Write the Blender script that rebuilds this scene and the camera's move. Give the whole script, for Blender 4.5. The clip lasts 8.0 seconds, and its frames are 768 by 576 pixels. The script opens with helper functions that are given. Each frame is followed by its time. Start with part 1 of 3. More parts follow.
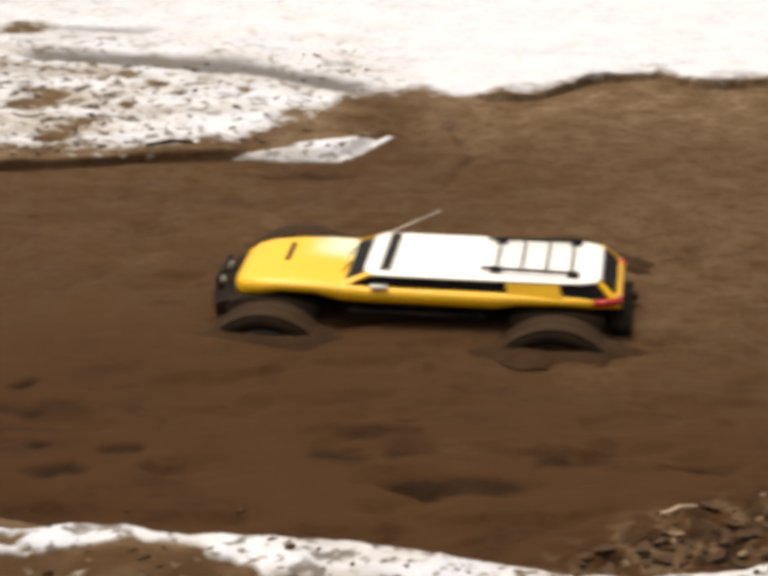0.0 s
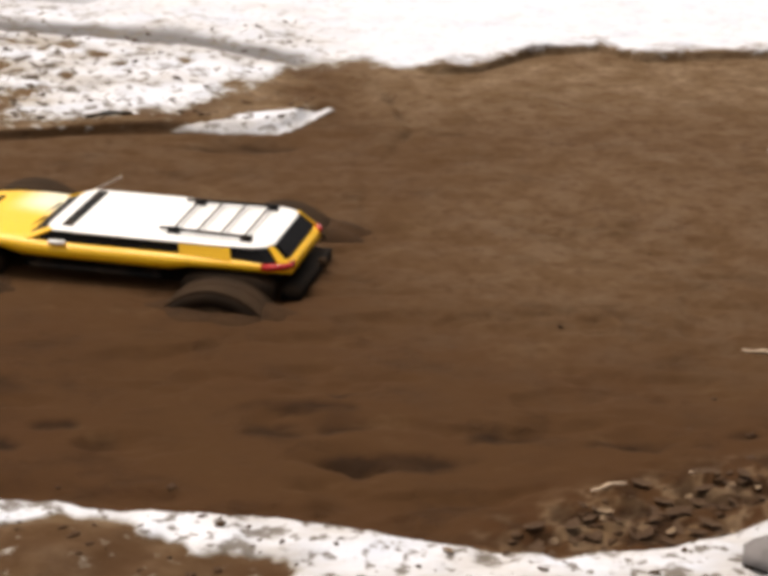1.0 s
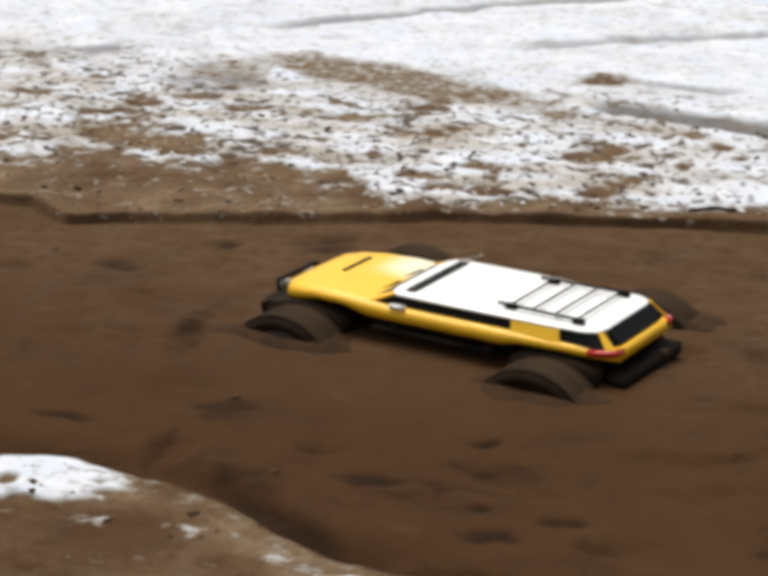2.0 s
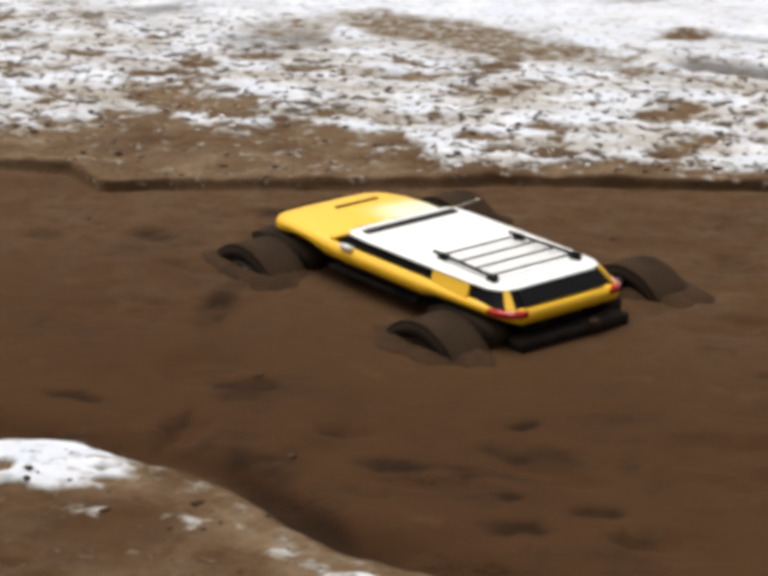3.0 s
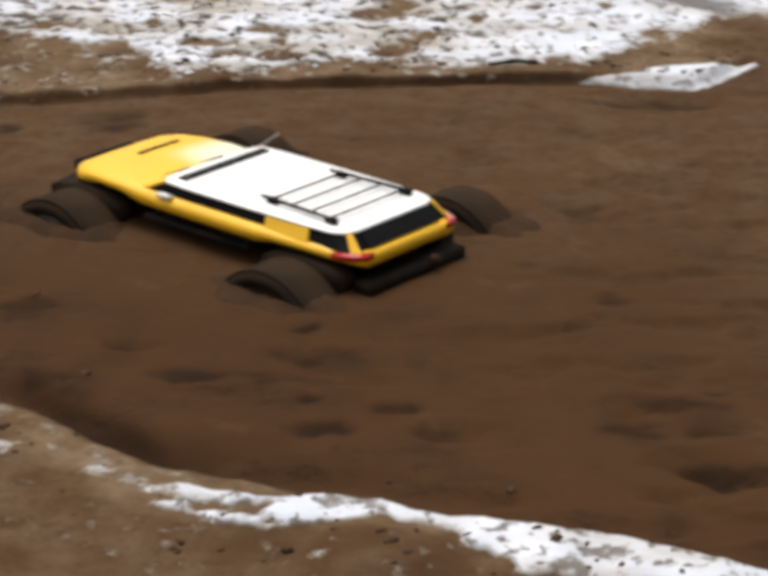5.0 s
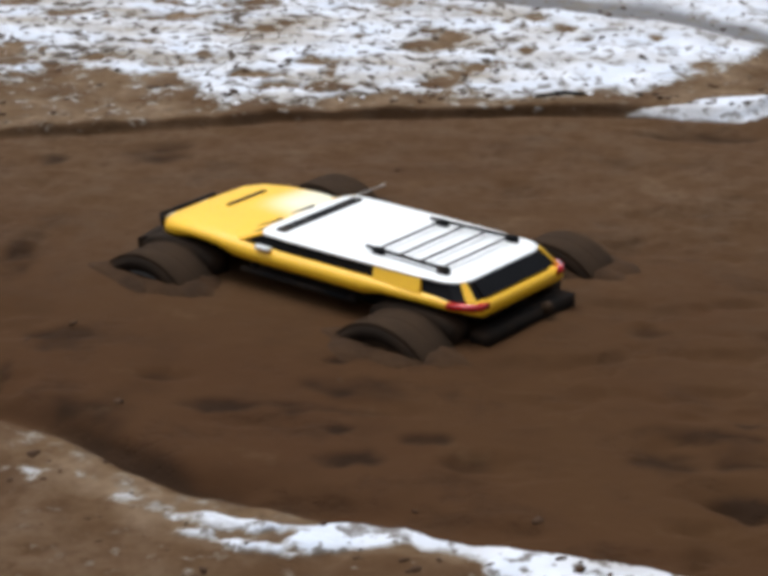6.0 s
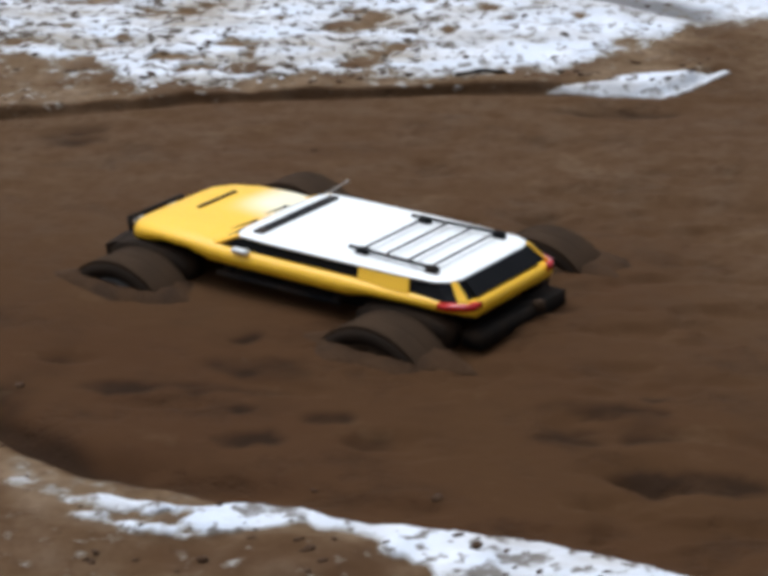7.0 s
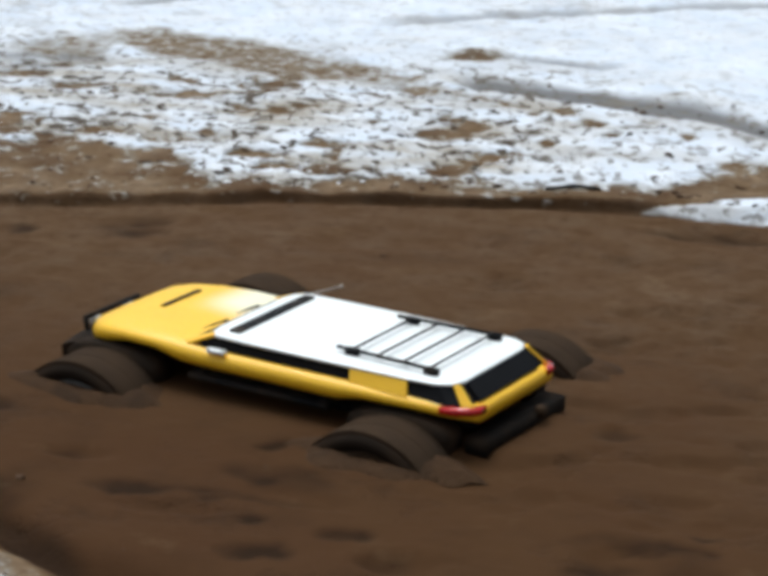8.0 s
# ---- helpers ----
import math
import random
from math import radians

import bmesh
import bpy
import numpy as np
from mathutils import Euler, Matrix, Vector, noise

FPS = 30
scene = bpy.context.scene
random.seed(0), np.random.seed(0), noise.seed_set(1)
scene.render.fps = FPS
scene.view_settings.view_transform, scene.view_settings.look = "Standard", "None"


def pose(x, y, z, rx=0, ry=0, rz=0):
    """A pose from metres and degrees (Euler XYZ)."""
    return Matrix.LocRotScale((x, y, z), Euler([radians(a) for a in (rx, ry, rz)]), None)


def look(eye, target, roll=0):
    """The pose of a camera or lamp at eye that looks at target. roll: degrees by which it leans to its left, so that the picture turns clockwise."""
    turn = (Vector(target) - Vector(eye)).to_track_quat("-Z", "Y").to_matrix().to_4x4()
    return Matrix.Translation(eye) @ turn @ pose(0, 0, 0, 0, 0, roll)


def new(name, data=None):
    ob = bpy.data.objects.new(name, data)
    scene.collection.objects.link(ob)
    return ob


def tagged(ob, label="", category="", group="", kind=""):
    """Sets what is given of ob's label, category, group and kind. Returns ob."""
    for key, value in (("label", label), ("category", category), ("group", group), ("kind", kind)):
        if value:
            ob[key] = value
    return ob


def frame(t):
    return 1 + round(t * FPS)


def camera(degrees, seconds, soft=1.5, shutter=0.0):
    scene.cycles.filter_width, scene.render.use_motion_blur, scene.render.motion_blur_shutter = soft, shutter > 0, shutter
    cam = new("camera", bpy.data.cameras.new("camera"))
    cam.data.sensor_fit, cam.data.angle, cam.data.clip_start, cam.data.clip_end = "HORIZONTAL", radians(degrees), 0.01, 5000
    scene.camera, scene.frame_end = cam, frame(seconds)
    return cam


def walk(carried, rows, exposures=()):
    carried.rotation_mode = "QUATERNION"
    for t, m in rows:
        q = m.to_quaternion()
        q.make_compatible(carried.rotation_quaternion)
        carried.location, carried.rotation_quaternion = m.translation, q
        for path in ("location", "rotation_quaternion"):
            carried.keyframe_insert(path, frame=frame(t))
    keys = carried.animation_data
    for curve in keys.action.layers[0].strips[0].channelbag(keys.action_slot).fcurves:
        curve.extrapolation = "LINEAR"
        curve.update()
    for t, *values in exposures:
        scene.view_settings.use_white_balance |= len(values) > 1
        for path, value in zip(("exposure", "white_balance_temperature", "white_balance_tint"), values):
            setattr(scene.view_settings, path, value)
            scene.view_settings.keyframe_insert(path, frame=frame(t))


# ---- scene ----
cam = camera(17.8, 8.0, soft=5.0, shutter=0.2)
CAMERA_ROWS = [
    (0.0, pose(0.011, -2.185, 1.014, 70.58, -0.70, -1.51)),
    (0.2, pose(0.007, -2.169, 1.014, 70.53, -0.97, -3.64)),
    (0.5, pose(-0.037, -2.187, 1.035, 69.95, -1.04, -4.56)),
    (0.8, pose(0.006, -2.168, 1.022, 69.58, -1.38, -3.46)),
    (1.0, pose(0.033, -2.183, 1.029, 69.72, -1.22, -2.46)),
    (1.2, pose(0.104, -2.248, 1.090, 69.19, -0.23, 0.90)),
    (1.3, pose(0.188, -2.269, 1.110, 69.58, 1.00, 4.65)),
    (1.4, pose(0.231, -2.260, 1.100, 70.26, 0.87, 8.32)),
    (1.5, look((0.281, -2.261, 1.096), (-0.111, -0.415, 0.432), -0.3)),
    (1.7, pose(0.268, -2.200, 1.068, 71.22, -0.20, 14.25)),
    (2.0, pose(0.236, -2.059, 1.010, 71.45, -0.97, 15.69)),
    (2.2, pose(0.272, -2.001, 0.991, 71.44, -0.48, 17.41)),
    (3.3, pose(0.296, -1.827, 0.944, 70.52, 0.50, 18.71)),
    (3.5, pose(0.268, -1.829, 0.942, 70.69, 0.50, 17.67)),
    (4.0, pose(0.175, -1.910, 0.996, 69.62, 1.45, 13.83)),
    (4.5, pose(0.096, -1.915, 0.985, 69.07, 1.17, 10.15)),
    (4.7, pose(0.058, -1.940, 0.990, 68.39, 0.75, 6.99)),
    (4.8, pose(0.070, -1.938, 0.990, 67.95, 0.68, 6.58)),
    (5.0, pose(0.147, -1.925, 0.989, 67.96, 0.34, 9.21)),
    (5.2, pose(0.215, -1.908, 0.981, 68.48, 0.16, 11.88)),
    (6.3, pose(0.192, -1.918, 0.986, 68.82, 0.95, 10.95)),
    (6.5, pose(0.204, -1.917, 0.996, 68.46, 0.92, 11.11)),
    (7.0, pose(0.258, -1.884, 0.958, 68.61, 1.33, 10.18)),
    (7.3, pose(0.416, -1.879, 0.987, 69.01, 2.30, 14.27)),
    (7.5, pose(0.419, -1.822, 0.960, 70.04, -0.35, 15.12)),
    (7.7, pose(0.402, -1.759, 0.919, 70.57, -0.68, 15.48)),
    (8.0, pose(0.337, -1.692, 0.856, 72.02, -0.84, 15.04)),
]
# seconds, place on the mud, heading
TRUCK_ROWS = [
    (0.0, 0.155, 0.639, 171.9),
    (0.2, 0.089, 0.649, 170.6),
    (0.5, -0.007, 0.683, 171.5),
    (0.8, -0.085, 0.667, 168.4),
    (1.0, -0.144, 0.696, 164.8),
    (1.2, -0.203, 0.723, 162.1),
    (1.3, -0.232, 0.741, 161.4),
    (1.4, -0.262, 0.743, 163.6),
    (1.5, -0.284, 0.745, 164.8),
    (1.7, -0.359, 0.720, 167.3),
    (2.0, -0.413, 0.715, 164.9),
    (2.2, -0.419, 0.722, 157.9),
    (3.3, -0.571, 0.776, 144.7),
    (3.5, -0.585, 0.786, 143.1),
    (3.8, -0.566, 0.744, 142.4),
    (4.0, -0.539, 0.744, 142.3),
    (4.5, -0.483, 0.686, 145.4),
    (4.7, -0.469, 0.667, 147.6),
    (5.0, -0.425, 0.654, 147.7),
    (5.2, -0.404, 0.648, 148.0),
    (6.3, -0.320, 0.576, 154.8),
    (6.5, -0.301, 0.561, 156.4),
    (7.0, -0.255, 0.545, 153.8),
    (7.3, -0.228, 0.555, 152.0),
    (7.5, -0.242, 0.551, 153.7),
    (8.0, -0.324, 0.541, 163.1),
]
# seconds, lift and heading of the whip antenna on the truck
ANTENNA_ROWS = [(0, 24, 190), (0.8, 6, 238), (1.2, -4, 265), (2, -7, 268), (3.5, -5, 300), (4.5, -5, 300), (5.2, -5, 290), (6.5, -5, 275), (7, -5, 285), (7.5, -5, 279), (8, -5, 265)]
walk(cam, CAMERA_ROWS, exposures=[
    (0.0, 0.15, 7450, 13), (1.1, 0.2, 7200, 15), (1.5, 0.1, 6850, 12), (2.0, 0.06, 6550, 9), (4.0, 0.1, 6600, 11),
    (5.2, 0.08, 6500, 11), (6.5, 0.02, 5750, 9), (7.5, -0.01, 5750, 8), (8.0, 0.01, 5850, 4)])

# ---- light: an overcast winter sky ----
world = bpy.data.worlds.new("overcast_sky")
scene.world = world
world.use_nodes = True
wn = world.node_tree.nodes
sky = wn.new("ShaderNodeTexSky")
sky.sky_type = "NISHITA"
sky.sun_disc = False
sky.sun_elevation = radians(70)
sky.sun_rotation = radians(313)
sky.dust_density = 6.0
sky.air_density = 1.0
sky.ozone_density = 1.0
hue = wn.new("ShaderNodeHueSaturation")
hue.inputs["Saturation"].default_value = 0.25
world.node_tree.links.new(sky.outputs[0], hue.inputs["Color"])
world.node_tree.links.new(hue.outputs[0], wn["Background"].inputs["Color"])
wn["Background"].inputs["Strength"].default_value = 0.13
sun_data = bpy.data.lights.new("sun", "SUN")
sun_data.energy, sun_data.angle, sun_data.color = 1.5, radians(30), (1.0, 0.97, 0.92)
sun = new("sun", sun_data)
sun.matrix_world = look((-0.8, 0.75, 3.0), (0, 0, 0))


# ---- materials ----
def material(name, color, rough=0.5, metal=0.0, vary=0.12, scale=40.0, bump=0.15, distance=0.001, coat=0.0, second=None):
    """A painted or moulded surface with fine grain, larger blotches of a second tone and a little relief."""
    m = bpy.data.materials.new(name)
    m.use_nodes = True
    nt = m.node_tree
    n, link = nt.nodes, nt.links.new
    bsdf = n["Principled BSDF"]
    co = n.new("ShaderNodeTexCoord")
    big, fine = n.new("ShaderNodeTexNoise"), n.new("ShaderNodeTexNoise")
    big.inputs["Scale"].default_value, big.inputs["Detail"].default_value = scale, 5
    fine.inputs["Scale"].default_value, fine.inputs["Detail"].default_value = scale * 9, 4
    for t in (big, fine):
        link(co.outputs["Object"], t.inputs["Vector"])
    ramp = n.new("ShaderNodeMapRange")
    ramp.inputs["From Min"].default_value, ramp.inputs["From Max"].default_value = 0.45, 0.75
    link(big.outputs["Fac"], ramp.inputs["Value"])
    mix = n.new("ShaderNodeMix")
    mix.data_type = "RGBA"
    second = second or tuple(c * (1 - vary * 2) for c in color)
    mix.inputs[6].default_value, mix.inputs[7].default_value = (*color, 1), (*second, 1)
    link(ramp.outputs["Result"], mix.inputs[0])
    link(mix.outputs[2], bsdf.inputs["Base Color"])
    rr = n.new("ShaderNodeMapRange")
    rr.inputs["To Min"].default_value, rr.inputs["To Max"].default_value = max(0.02, rough - 0.1), min(1, rough + 0.12)
    link(fine.outputs["Fac"], rr.inputs["Value"])
    link(rr.outputs["Result"], bsdf.inputs["Roughness"])
    bsdf.inputs["Metallic"].default_value = metal
    bsdf.inputs["Specular IOR Level"].default_value = 0.5 if rough < 0.65 else 0.1
    bsdf.inputs["Coat Weight"].default_value = coat
    if bump:
        b = n.new("ShaderNodeBump")
        b.inputs["Strength"].default_value, b.inputs["Distance"].default_value = bump, distance
        link(fine.outputs["Fac"], b.inputs["Height"])
        link(b.outputs["Normal"], bsdf.inputs["Normal"])
    return m


def ground_material():
    """Wet brown mud, drier tan earth and old snow, told apart by the cover that the terrain carries."""
    m = bpy.data.materials.new("mud_and_snow")
    m.use_nodes = True
    nt = m.node_tree
    n, link = nt.nodes, nt.links.new
    bsdf = n["Principled BSDF"]
    co = n.new("ShaderNodeNewGeometry")

    def tex(scale, detail=5, rough=0.55):
        t = n.new("ShaderNodeTexNoise")
        t.inputs["Scale"].default_value, t.inputs["Detail"].default_value, t.inputs["Roughness"].default_value = scale, detail, rough
        link(co.outputs["Position"], t.inputs["Vector"])
        return t.outputs["Fac"]

    def span(value, a, b, lo=0.0, hi=1.0):
        r = n.new("ShaderNodeMapRange")
        r.inputs["From Min"].default_value, r.inputs["From Max"].default_value = a, b
        r.inputs["To Min"].default_value, r.inputs["To Max"].default_value = lo, hi
        link(value, r.inputs["Value"])
        return r.outputs["Result"]

    def blend(fac, a, b):
        x = n.new("ShaderNodeMix")
        x.data_type = "RGBA"
        link(fac, x.inputs[0])
        for slot, c in ((6, a), (7, b)):
            if isinstance(c, tuple):
                x.inputs[slot].default_value = (*c, 1)
            else:
                link(c, x.inputs[slot])
        return x.outputs[2]

    def maths(op, a, b):
        x = n.new("ShaderNodeMath")
        x.operation = op
        for i, c in enumerate((a, b)):
            if isinstance(c, (int, float)):
                x.inputs[i].default_value = c
            else:
                link(c, x.inputs[i])
        return x.outputs[0]

    def stretched(sx, sy, scale, detail=4, rough=0.6):
        mp = n.new("ShaderNodeMapping")
        mp.inputs["Scale"].default_value = (sx, sy, 1.0)
        link(co.outputs["Position"], mp.inputs["Vector"])
        t = n.new("ShaderNodeTexNoise")
        t.inputs["Scale"].default_value, t.inputs["Detail"].default_value, t.inputs["Roughness"].default_value = scale, detail, rough
        link(mp.outputs[0], t.inputs["Vector"])
        return t.outputs["Fac"]

    cover = n.new("ShaderNodeAttribute")
    cover.attribute_name = "cover"
    sep = n.new("ShaderNodeSeparateColor")
    link(cover.outputs["Color"], sep.inputs[0])
    snow_in, dry_sheen_in, grey_in, trodden = sep.outputs[0], sep.outputs[1], sep.outputs[2], cover.outputs["Alpha"]
    big, mid, fine, grit = tex(2.6, 6), tex(17, 6), tex(75, 5), tex(320, 3)
    streak = stretched(0.85, 1.05, 8.5, 6, 0.68)
    crumbs = stretched(1.0, 1.0, 42.0, 5, 0.65)
    mud = blend(span(big, 0.35, 0.65), MUD, MUD_RED)
    mud = blend(span(streak, 0.55, 0.66, 0.0, 0.5), mud, MUD_DARK)
    mud = blend(span(mid, 0.5, 0.75, 0.0, 0.35), mud, MUD_DARK)
    soaked_shade = n.new("ShaderNodeAttribute")
    soaked_shade.attribute_name = "soaked_shade"
    mud = blend(maths("MULTIPLY", soaked_shade.outputs["Fac"], span(mid, 0.3, 0.55, 0.55, 1.0)), mud, MUD_WET_SHADE)
    mud = blend(span(streak, 0.42, 0.3, 0.0, 0.3), mud, MUD_DRY)
    dry = blend(span(mid, 0.4, 0.7), MUD_DRY, MUD_TAN)
    dry = blend(span(crumbs, 0.5, 0.66, 0, 0.55), dry, MUD)
    earth = blend(maths("MULTIPLY", dry_sheen_in, span(fine, 0.2, 0.6, 0.55, 1.0)), mud, dry)
    ice = blend(span(mid, 0.35, 0.7), SNOW, SNOW_BLUE)
    ice = blend(maths("MULTIPLY", span(stretched(0.6, 1.4, 9.0, 6), 0.42, 0.62, 0.0, 1.0), trodden), ice, SNOW_DIRTY)
    ice = blend(grey_in, ice, SLUSH)
    edge = maths("ADD", snow_in, maths("MULTIPLY", maths("SUBTRACT", crumbs, 0.5), maths("ADD", maths("MULTIPLY", trodden, 1.6), 0.5)))
    edge = maths("ADD", edge, maths("MULTIPLY", maths("SUBTRACT", fine, 0.5), 0.5))
    specks = maths("MULTIPLY", maths("MAXIMUM", span(stretched(1.05, 0.95, 58.0, 3, 0.5), 0.56, 0.64), span(stretched(0.9, 1.0, 26.0, 4, 0.6), 0.58, 0.66)), maths("ADD", maths("MULTIPLY", trodden, 0.95), 0.03))
    snow = maths("MULTIPLY", span(edge, 0.26, 0.76), maths("SUBTRACT", 1.0, specks))
    thin = blend(span(edge, 0.14, 0.42), earth, SNOW_THIN)
    cover_all = blend(snow, blend(span(trodden, 0.0, 0.28, 0.0, 0.92), earth, thin), ice)
    link(blend(maths("MULTIPLY", maths("MULTIPLY", specks, span(snow_in, 0.1, 0.4)), span(trodden, 0.2, 0.6)), cover_all, SPECK), bsdf.inputs["Base Color"])
    wet = span(streak, 0.4, 0.66, 0.85, 0.7)
    r = n.new("ShaderNodeMix")
    link(maths("MAXIMUM", snow, dry_sheen_in), r.inputs[0])
    link(wet, r.inputs[2])
    r.inputs[3].default_value = 0.85
    link(r.outputs[0], bsdf.inputs["Roughness"])
    bsdf.inputs["Specular IOR Level"].default_value = 0.03
    height = maths("ADD", maths("MULTIPLY", fine, 0.35), maths("MULTIPLY", grit, 0.12))
    height = maths("ADD", height, maths("MULTIPLY", snow, 1.0))
    height = maths("ADD", height, maths("MULTIPLY", crumbs, maths("ADD", maths("MULTIPLY", dry_sheen_in, 0.9), maths("MULTIPLY", snow_in, 0.8))))
    height = maths("SUBTRACT", height, maths("MULTIPLY", span(streak, 0.54, 0.68), 1.2))
    b = n.new("ShaderNodeBump")
    b.inputs["Strength"].default_value, b.inputs["Distance"].default_value = 0.5, 0.006
    link(height, b.inputs["Height"])
    link(b.outputs["Normal"], bsdf.inputs["Normal"])
    return m


MUD, MUD_RED, MUD_DARK = (0.0628, 0.0314, 0.0132), (0.058, 0.0275, 0.012), (0.029, 0.0145, 0.0066)
# wet prints and ruts, also the painted shade below the near bank
MUD_WET_SHADE = (0.024, 0.0125, 0.0062)
# dry earth tones, which also carry the sky sheen painted on wet mud
MUD_DRY, MUD_TAN = (0.134, 0.0855, 0.046), (0.225, 0.158, 0.1)
SNOW, SNOW_BLUE, SNOW_DIRTY, SLUSH = (0.72, 0.73, 0.76), (0.6, 0.64, 0.71), (0.4, 0.36, 0.31), (0.15, 0.142, 0.138)
SPECK = (0.085, 0.066, 0.05)
SNOW_THIN = (0.27, 0.235, 0.185)
GROUND = ground_material()
YELLOW = material("yellow_paint", (0.95, 0.53, 0.014), 0.42, vary=0.03, scale=14, bump=0.03, coat=0.1)


def with_sheen(m, pale, x_at, y_at):
    """Paints a pale sky reflection into m's colour on one shoulder of the bonnet."""
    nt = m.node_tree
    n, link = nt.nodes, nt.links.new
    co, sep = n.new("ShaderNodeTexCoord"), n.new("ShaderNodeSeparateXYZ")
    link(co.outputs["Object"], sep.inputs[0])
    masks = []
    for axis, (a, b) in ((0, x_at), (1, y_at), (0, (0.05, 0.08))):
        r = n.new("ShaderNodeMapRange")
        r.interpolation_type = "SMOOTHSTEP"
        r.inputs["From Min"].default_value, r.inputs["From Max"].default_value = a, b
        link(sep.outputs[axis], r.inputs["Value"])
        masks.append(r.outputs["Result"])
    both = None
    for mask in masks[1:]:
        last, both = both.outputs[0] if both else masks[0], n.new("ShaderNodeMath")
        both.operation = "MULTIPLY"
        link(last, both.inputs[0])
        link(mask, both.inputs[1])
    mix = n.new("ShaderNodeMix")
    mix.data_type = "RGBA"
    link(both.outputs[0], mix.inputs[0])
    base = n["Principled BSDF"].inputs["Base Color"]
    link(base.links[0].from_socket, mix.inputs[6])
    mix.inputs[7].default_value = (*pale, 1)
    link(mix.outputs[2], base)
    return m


# body yellow with the bonnet's pale reflection put into its colour
SHEEN_YELLOW = with_sheen(material("yellow_paint_with_sheen", (0.95, 0.53, 0.014), 0.42, vary=0.03, scale=14, bump=0.03, coat=0.1), (0.93, 0.84, 0.58), (0.165, 0.118), (0.015, -0.04))
WHITE = material("white_paint", (0.93, 0.93, 0.9), 0.35, vary=0.02, scale=14, bump=0.03, coat=0.4)
GLASS = material("black_window_film", (0.009, 0.009, 0.01), 0.66, vary=0.1, bump=0.02)
BLACK = material("black_plastic", (0.011, 0.011, 0.0115), 0.7, vary=0.2, second=(0.05, 0.035, 0.024))
RUBBER = material("muddy_rubber", (0.02, 0.0135, 0.009), 0.95, vary=0.2, scale=30, bump=0.5, second=(0.04, 0.023, 0.0125))
CAKED = material("mud_caked_tread", (0.05, 0.03, 0.0165), 0.95, vary=0.2, scale=16, bump=0.6, distance=0.002, second=(0.026, 0.017, 0.0105))
MATT = material("matt_black_moulding", (0.012, 0.0095, 0.0075), 0.95, vary=0.2, scale=28, bump=0.5, second=(0.036, 0.021, 0.011))
RIM = material("muddy_rim", (0.085, 0.075, 0.065), 0.5, scale=30, second=(0.06, 0.038, 0.022))
RED = material("red_lamp", (0.55, 0.008, 0.006), 0.2, vary=0.1, coat=0.6)
LAMP = material("clear_lamp", (0.55, 0.55, 0.53), 0.15, vary=0.1, coat=0.6)
STEEL = material("bare_wire", (0.6, 0.55, 0.48), 0.35, metal=0.4)
STICK = material("peeled_stick", (0.6, 0.47, 0.34), 0.7, scale=60, bump=0.4, second=(0.36, 0.25, 0.16))
LEAF = material("dead_leaf", (0.065, 0.037, 0.02), 0.75, vary=0.3, scale=30, bump=0.3, second=(0.09, 0.055, 0.031))
LEAF_PALE = material("pale_leaf", (0.21, 0.145, 0.09), 0.75, vary=0.2, scale=30, bump=0.3)
CLOD = material("mud_clod", (0.05, 0.026, 0.0125), 0.75, scale=30, bump=0.5, second=(0.08, 0.046, 0.024))
CHURNED = material("churned_mud", (0.054, 0.0275, 0.0118), 0.8, scale=30, bump=0.9, distance=0.004, second=(0.026, 0.014, 0.0068))
STONE = material("grey_stone", (0.2, 0.185, 0.18), 0.8, scale=30, bump=0.6, second=(0.1, 0.09, 0.085))
ICE = material("snow_lump", (0.84, 0.85, 0.88), 0.8, scale=30, bump=0.6, second=(0.6, 0.57, 0.56))


# ---- terrain ----
def lattice(x, y, seed):
    """Smooth value noise from 0 to 1 with cells of size 1."""
    xi, yi = np.floor(x), np.floor(y)
    u, v = x - xi, y - yi
    u, v = u * u * (3 - 2 * u), v * v * (3 - 2 * v)

    def h(a, b):
        s = np.sin(a * 127.1 + b * 311.7 + seed * 74.7) * 43758.5453
        return s - np.floor(s)
    return (h(xi, yi) * (1 - u) + h(xi + 1, yi) * u) * (1 - v) + (h(xi, yi + 1) * (1 - u) + h(xi + 1, yi + 1) * u) * v


def fbm(x, y, size, seed, octaves=4):
    total, weight, amp = 0.0, 0.0, 1.0
    for k in range(octaves):
        total = total + amp * lattice(x / size * 2 ** k + 13.7 * k, y / size * 2 ** k - 7.1 * k, seed + k)
        weight, amp = weight + amp, amp * 0.55
    return total / weight


def ramp(v, a, b):
    t = np.clip((v - a) / (b - a), 0, 1)
    return t * t * (3 - 2 * t)


def spot(x, y, cx, cy, rx, ry, turn=0.0, soft=0.35):
    """1 inside an ellipse, falling to 0 round its edge."""
    c, s = math.cos(radians(turn)), math.sin(radians(turn))
    u, v = ((x - cx) * c + (y - cy) * s) / rx, (-(x - cx) * s + (y - cy) * c) / ry
    return 1 - ramp(np.sqrt(u * u + v * v), 1 - soft, 1 + soft)


def line_at(x, points):
    return np.interp(x, [p[0] for p in points], [p[1] for p in points])


def strip(x, y, points, half):
    """1 along a line given from left to right."""
    return 1 - ramp(np.abs(y - line_at(x, points)), half * 0.5, half * 1.4) if len(points) else 0


